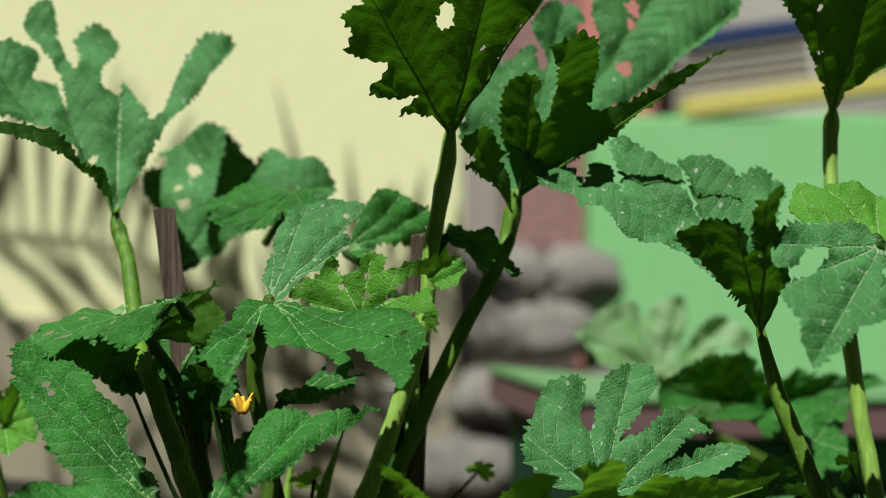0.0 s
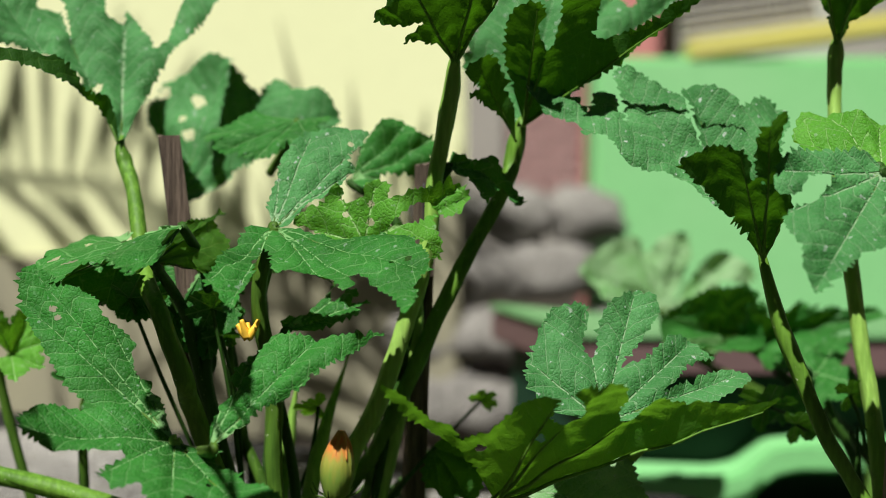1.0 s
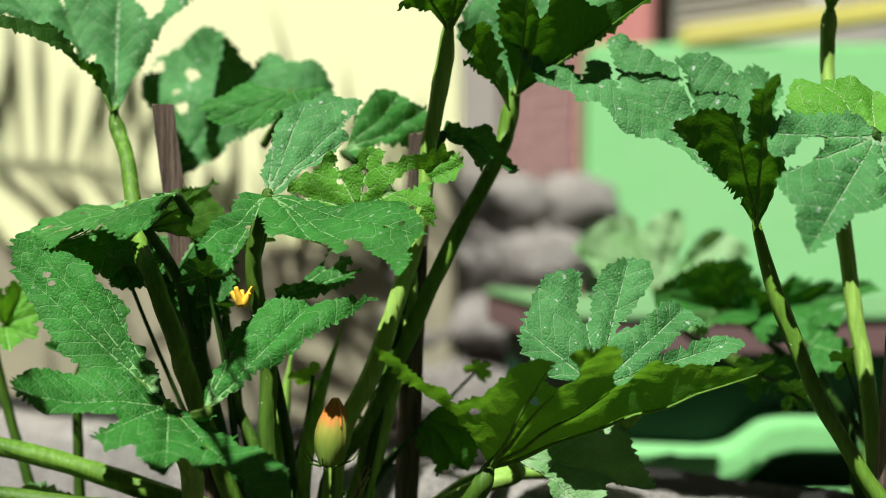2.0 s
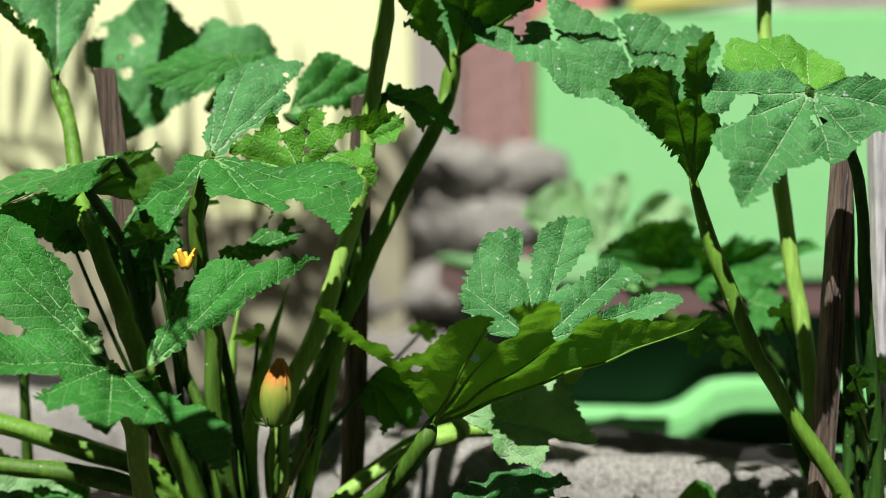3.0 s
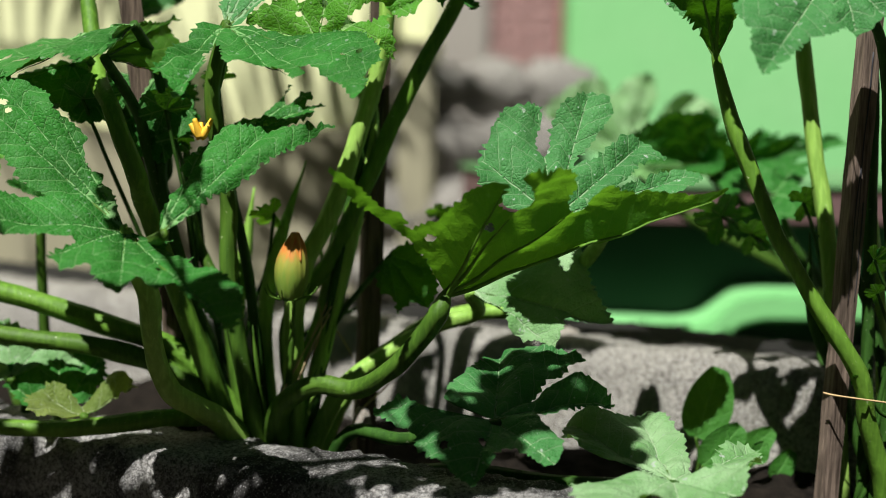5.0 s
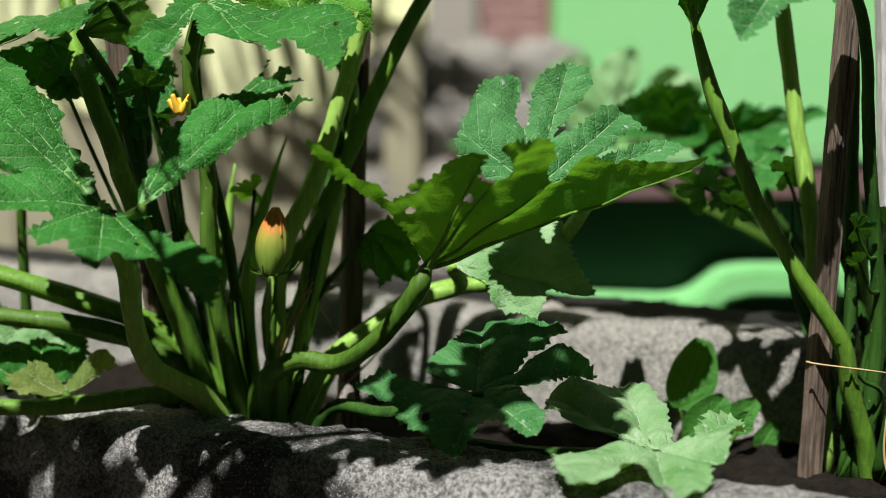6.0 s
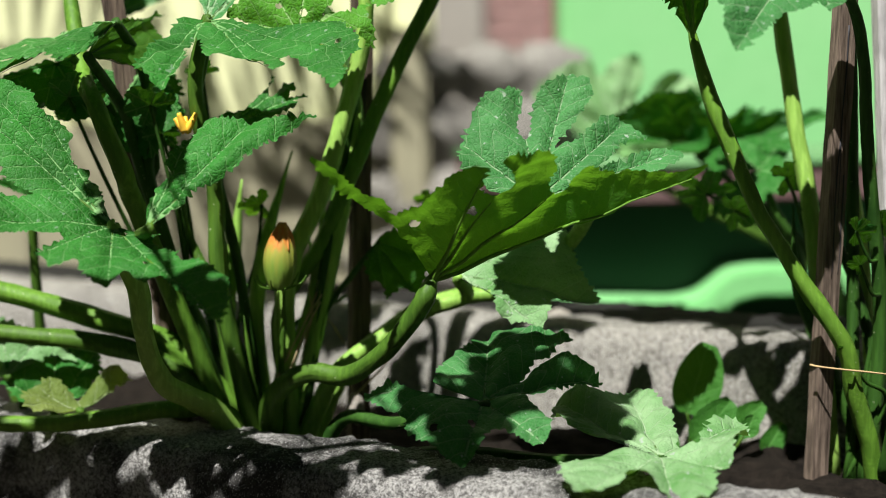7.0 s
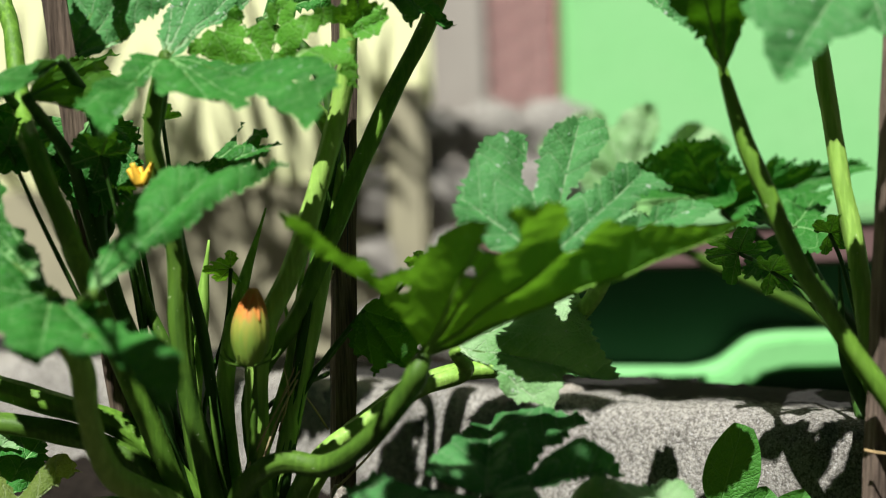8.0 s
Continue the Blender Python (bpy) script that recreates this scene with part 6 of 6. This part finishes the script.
stem(plant_mid, [(-0.191, 1.48, 0.238), (-0.199, 1.5, 0.328), (-0.185, 1.5, 0.428), (-0.172, 1.5, 0.513)], 0.01, 0.008, STALK_PALE)
stem(plant_mid, [(-0.14, 1.46, 0.232), (-0.124, 1.46, 0.295), (-0.103, 1.46, 0.347), (-0.089, 1.47, 0.404), (-0.099, 1.47, 0.475)], 0.008, 0.004, STALK_PALE)
stem(plant_mid, [(-0.101, 1.46, 0.231), (-0.099, 1.46, 0.307), (-0.094, 1.47, 0.371), (-0.081, 1.48, 0.448), (-0.066, 1.49, 0.544)], 0.0055, 0.004, STALK_PALE)
stem(plant_mid, [(-0.102, 1.46, 0.294), (-0.084, 1.47, 0.354), (-0.045, 1.49, 0.399), (-0.018, 1.5, 0.424)], 0.0045, 0.003, STALK)
stem(plant_mid, [(-0.207, 1.44, 0.249), (-0.241, 1.46, 0.35), (-0.274, 1.48, 0.465), (-0.299, 1.5, 0.555)], 0.011, 0.009, STALK)
stem(plant_mid, [(-0.163, 1.44, 0.241), (-0.178, 1.44, 0.327), (-0.208, 1.45, 0.403), (-0.235, 1.46, 0.467), (-0.245, 1.47, 0.549), (-0.233, 1.48, 0.631)], 0.008, 0.005, STALK)
stem(plant_right, [(0.54, 1.4, 0.159), (0.486, 1.4, 0.305), (0.459, 1.42, 0.379), (0.455, 1.43, 0.473)], 0.007, 0.006, STALK_DARK)
stem(plant_right, [(0.553, 1.42, 0.153), (0.538, 1.43, 0.375), (0.526, 1.44, 0.483), (0.521, 1.45, 0.578)], 0.008, 0.007, STALK_PALE)
stem(plant_right, [(0.559, 1.38, 0.165), (0.53, 1.4, 0.342), (0.503, 1.42, 0.429), (0.46, 1.43, 0.473)], 0.007, 0.005, STALK_DARK)
stem(plant_right, [(0.534, 1.34, 0.184), (0.541, 1.31, 0.274), (0.554, 1.3, 0.361), (0.565, 1.3, 0.396)], 0.008, 0.007, STALK_DARK)
seedling((0.343, 1.47), (0.342, 1.47, 0.226), (0.37, 1.47, 0.305), 0.03, 0)
seedling((0.345, 1.44), (0.345, 1.44, 0.2), (0.39, 1.44, 0.245), 0.022, 1)
seedling((0.355, 1.46), (0.381, 1.46, 0.197), (0.431, 1.46, 0.236), 0.018, 2)
seedling((0.354, 1.42), (0.399, 1.42, 0.211), (0.412, 1.42, 0.233), 0.012, 3)
seedling((0.366, 1.45), (0.429, 1.45, 0.181), (0.452, 1.45, 0.214), 0.014, 4)
seedling((0.373, 1.45), (0.323, 1.45, 0.184), (0.304, 1.45, 0.215), 0.014, 5)
cord([(0.452, 1.335, 0.312), (0.459, 1.325, 0.312), (0.48, 1.31, 0.312), (0.51, 1.31, 0.308), (0.543, 1.31, 0.303), (0.586, 1.32, 0.293)], 0.0011, "jute string tied round the stake and stalks")
cord([(0.541, 1.308, 0.304), (0.533, 1.305, 0.275), (0.529, 1.305, 0.238), (0.531, 1.305, 0.208), (0.54, 1.3, 0.177)], 0.0013, "loose frayed end of jute string hanging down")
pebble((0.211, 1.7, 0.301), 0.016, 0.009, 1)
pebble((-0.047, 1.47, 0.242), 0.010, 0.02, 2)
twig([(-0.103, 1.45, 0.322), (-0.091, 1.44, 0.36), (-0.093, 1.43, 0.391)], 0.0012)
twig([(-0.127, 1.42, 0.271), (-0.103, 1.42, 0.335), (-0.081, 1.44, 0.376)], 0.0015)
twig([(-0.058, 1.5, 0.311), (-0.072, 1.48, 0.342), (-0.084, 1.46, 0.366)], 0.0012)
twig([(-0.044, 1.47, 0.481), (-0.061, 1.46, 0.437), (-0.102, 1.45, 0.349)], 0.0015)
twig([(-0.144, 1.4, 0.27), (-0.1, 1.43, 0.352), (-0.069, 1.46, 0.398)], 0.0012)
twig([(-0.047, 1.45, 0.262), (-0.014, 1.46, 0.292), (0.005, 1.48, 0.313)], 0.0015)
blossom(plant_mid, (-0.211, 1.37, 0.579))


# ---------------------------------------------------------------- palm whose fronds dapple the cream wall
def palm(place, fronds, seed, bare=0.55):
    """A slim palm: trunk and arching fronds of many narrow leaflets; the last frond has lost those near its foot."""
    o = Vector(place)
    e = thing("palm_tree", o, "slim garden palm with arching fronds beside the house", "palm")
    rng = random.Random(seed)
    bm = bmesh.new()
    tube(bm, [o, o + Vector((0.03, 0, 1.0)), o + Vector((0, 0, 2.17))], 0.07, 0.05, 12, 6, rib=0.03, wobble=0.2)
    part("trunk", bm, WOOD, e)
    for reach in fronds:
        line = smooth_line([o + Vector((0, 0, 2.15)), *reach], 10)
        bm = bmesh.new()
        tube(bm, [o + Vector((0, 0, 2.15)), *reach], 0.010, 0.003, 6, 6)
        n = len(line)
        for i in range(int(n * bare) if reach is fronds[-1] else 3, n):
            d = (line[min(i + 1, n - 1)] - line[i - 1]).normalized()
            side = d.cross(Vector((0, 0, 1))).normalized()
            for sgn in (-1, 1):
                L = 0.34 * math.sin(math.pi * (0.15 + 0.75 * i / n)) * rng.uniform(0.6, 1.3)
                w = 0.013
                way = (side * sgn * rng.uniform(0.5, 1.0) + d * rng.uniform(0.4, 1.0) + Vector((0, 0, rng.uniform(-0.1, 0.5)))).normalized()
                flat = way.cross(Vector((0, 0, 1))).normalized() * w
                q = [line[i] - flat * 0.4, line[i] + flat * 0.4, line[i] + way * L * 0.5 + flat, line[i] + way * L * 0.5 - flat, line[i] + way * L - Vector((0, 0, 0.1 * L))]
                v_ = [bm.verts.new(p) for p in q]
                bm.faces.new((v_[0], v_[1], v_[2], v_[3]))
                bm.faces.new((v_[3], v_[2], v_[4]))
        part("frond", bm, WEED, e)


# ---------------------------------------------------------------- unseen bough added to shade the low leaves, stalks and front kerb
def overhang(place, spots, seed):
    """An added shade caster out of view: trunk, one bough and lobed leaves on short twigs, each set sunward of its
    spot.
    """
    o = Vector(place)
    tree = thing("shade_bough", o, "unseen bough added to shade the low leaves and the front kerb", "tree")
    rng = random.Random(seed)
    path = [o, o + Vector((0.05, 0.02, 0.55)), o + Vector((0.30, 0.12, 1.06)), o + Vector((0.70, 0.30, 1.16)), o + Vector((1.28, 0.42, 1.13))]
    bm = bmesh.new()
    tube(bm, path, 0.026, 0.005, 10, 8, wobble=0.15)
    part("trunk", bm, WOOD, tree)
    line = smooth_line(path, 8)
    for k, (x, y, z, size) in enumerate(spots):
        c = Vector((x, y, z)) + SUN * ((1.10 - z) / SUN.z)
        root = min(line, key=lambda q: (q - c).length)
        bm = bmesh.new()
        tube(bm, [root, root.lerp(c, 0.5) + Vector((0, 0, 0.01)), c], 0.003, 0.0015, 6, 4)
        twig_ob = part("twig", bm, STALK_DARK, tree)
        turn = rng.uniform(0, 6.28)
        side = Vector((1, 0.0, 0.2)).normalized()
        fore = SUN.cross(side).normalized()
        tips = [c + size * (side * math.cos(turn + q) + fore * math.sin(turn + q)) * ln for q, ln in ((-2.2, 0.7), (-1.1, 0.9), (0, 1.1), (1.1, 0.9), (2.2, 0.7))]
        part("leaf_blade", blade(c, tips, 500 + k, sinus=0.3, slit=0.14, span=16, rings=7, rib=0.0012), [LEAF, STALK_DARK], twig_ob)


overhang((-1.20, 0.46, 0.0), [
    (0.15, 1.285, 0.33, 0.062), (0.12, 1.21, 0.30, 0.066), (0.04, 1.215, 0.30, 0.055), (0.19, 1.27, 0.335, 0.055), (0.10, 1.25, 0.312, 0.048),
    (0.23, 1.24, 0.28, 0.045), (0.20, 1.23, 0.27, 0.045), (-0.36, 1.364, 0.195, 0.050), (-0.41, 1.39, 0.20, 0.050), (-0.30, 1.335, 0.185, 0.046),
    (-0.33, 1.35, 0.13, 0.050), (-0.265, 1.315, 0.165, 0.036), (-0.155, 1.262, 0.195, 0.036), (-0.11, 1.245, 0.215, 0.048), (-0.15, 1.26, 0.14, 0.045),
    (-0.07, 1.225, 0.215, 0.045), (-0.09, 1.235, 0.15, 0.050), (-0.03, 1.235, 0.246, 0.040), (0.02, 1.23, 0.249, 0.042), (0.06, 1.20, 0.249, 0.042),
    (-0.217, 1.408, 0.30, 0.030), (-0.185, 1.40, 0.30, 0.028), (-0.166, 1.40, 0.27, 0.028), (-0.20, 1.40, 0.24, 0.030), (-0.14, 1.40, 0.26, 0.025)], 9)
palm((-2.30, 2.45, 0.0), [
    [(-1.90, 2.50, 2.52), (-1.35, 2.55, 2.47), (-0.95, 2.60, 2.22)],
    [(-1.70, 2.10, 2.27), (-1.10, 2.30, 2.02), (-0.75, 2.68, 1.73), (-0.30, 2.94, 1.54)],
    [(-1.70, 2.20, 2.29), (-1.10, 2.50, 2.12), (-0.60, 2.80, 1.77), (-0.15, 3.00, 1.52)]], 4)



# ---------------------------------------------------------------- bricks of the wall at the end of the passage
brick_bm = bmesh.new()
box(brick_bm, -0.098, 0.098, -0.02, 0.02, -0.029, 0.029)
bmesh.ops.bevel(brick_bm, geom=brick_bm.edges[:], offset=0.004, segments=1, affect='EDGES')
brick_mesh = bpy.data.meshes.new("brick")
brick_bm.to_mesh(brick_mesh)
brick_bm.free()
brick_mesh.materials.append(BRICK)
recess = bpy.data.objects["wall_recess"]
for row in range(26):
    for k in range(5):
        b = new("brick", brick_mesh)
        b.parent = recess
        b.location = (-0.06 + 0.205 * k + (0.10 if row % 2 else 0.0), 6.493, 0.51 + 0.067 * row)
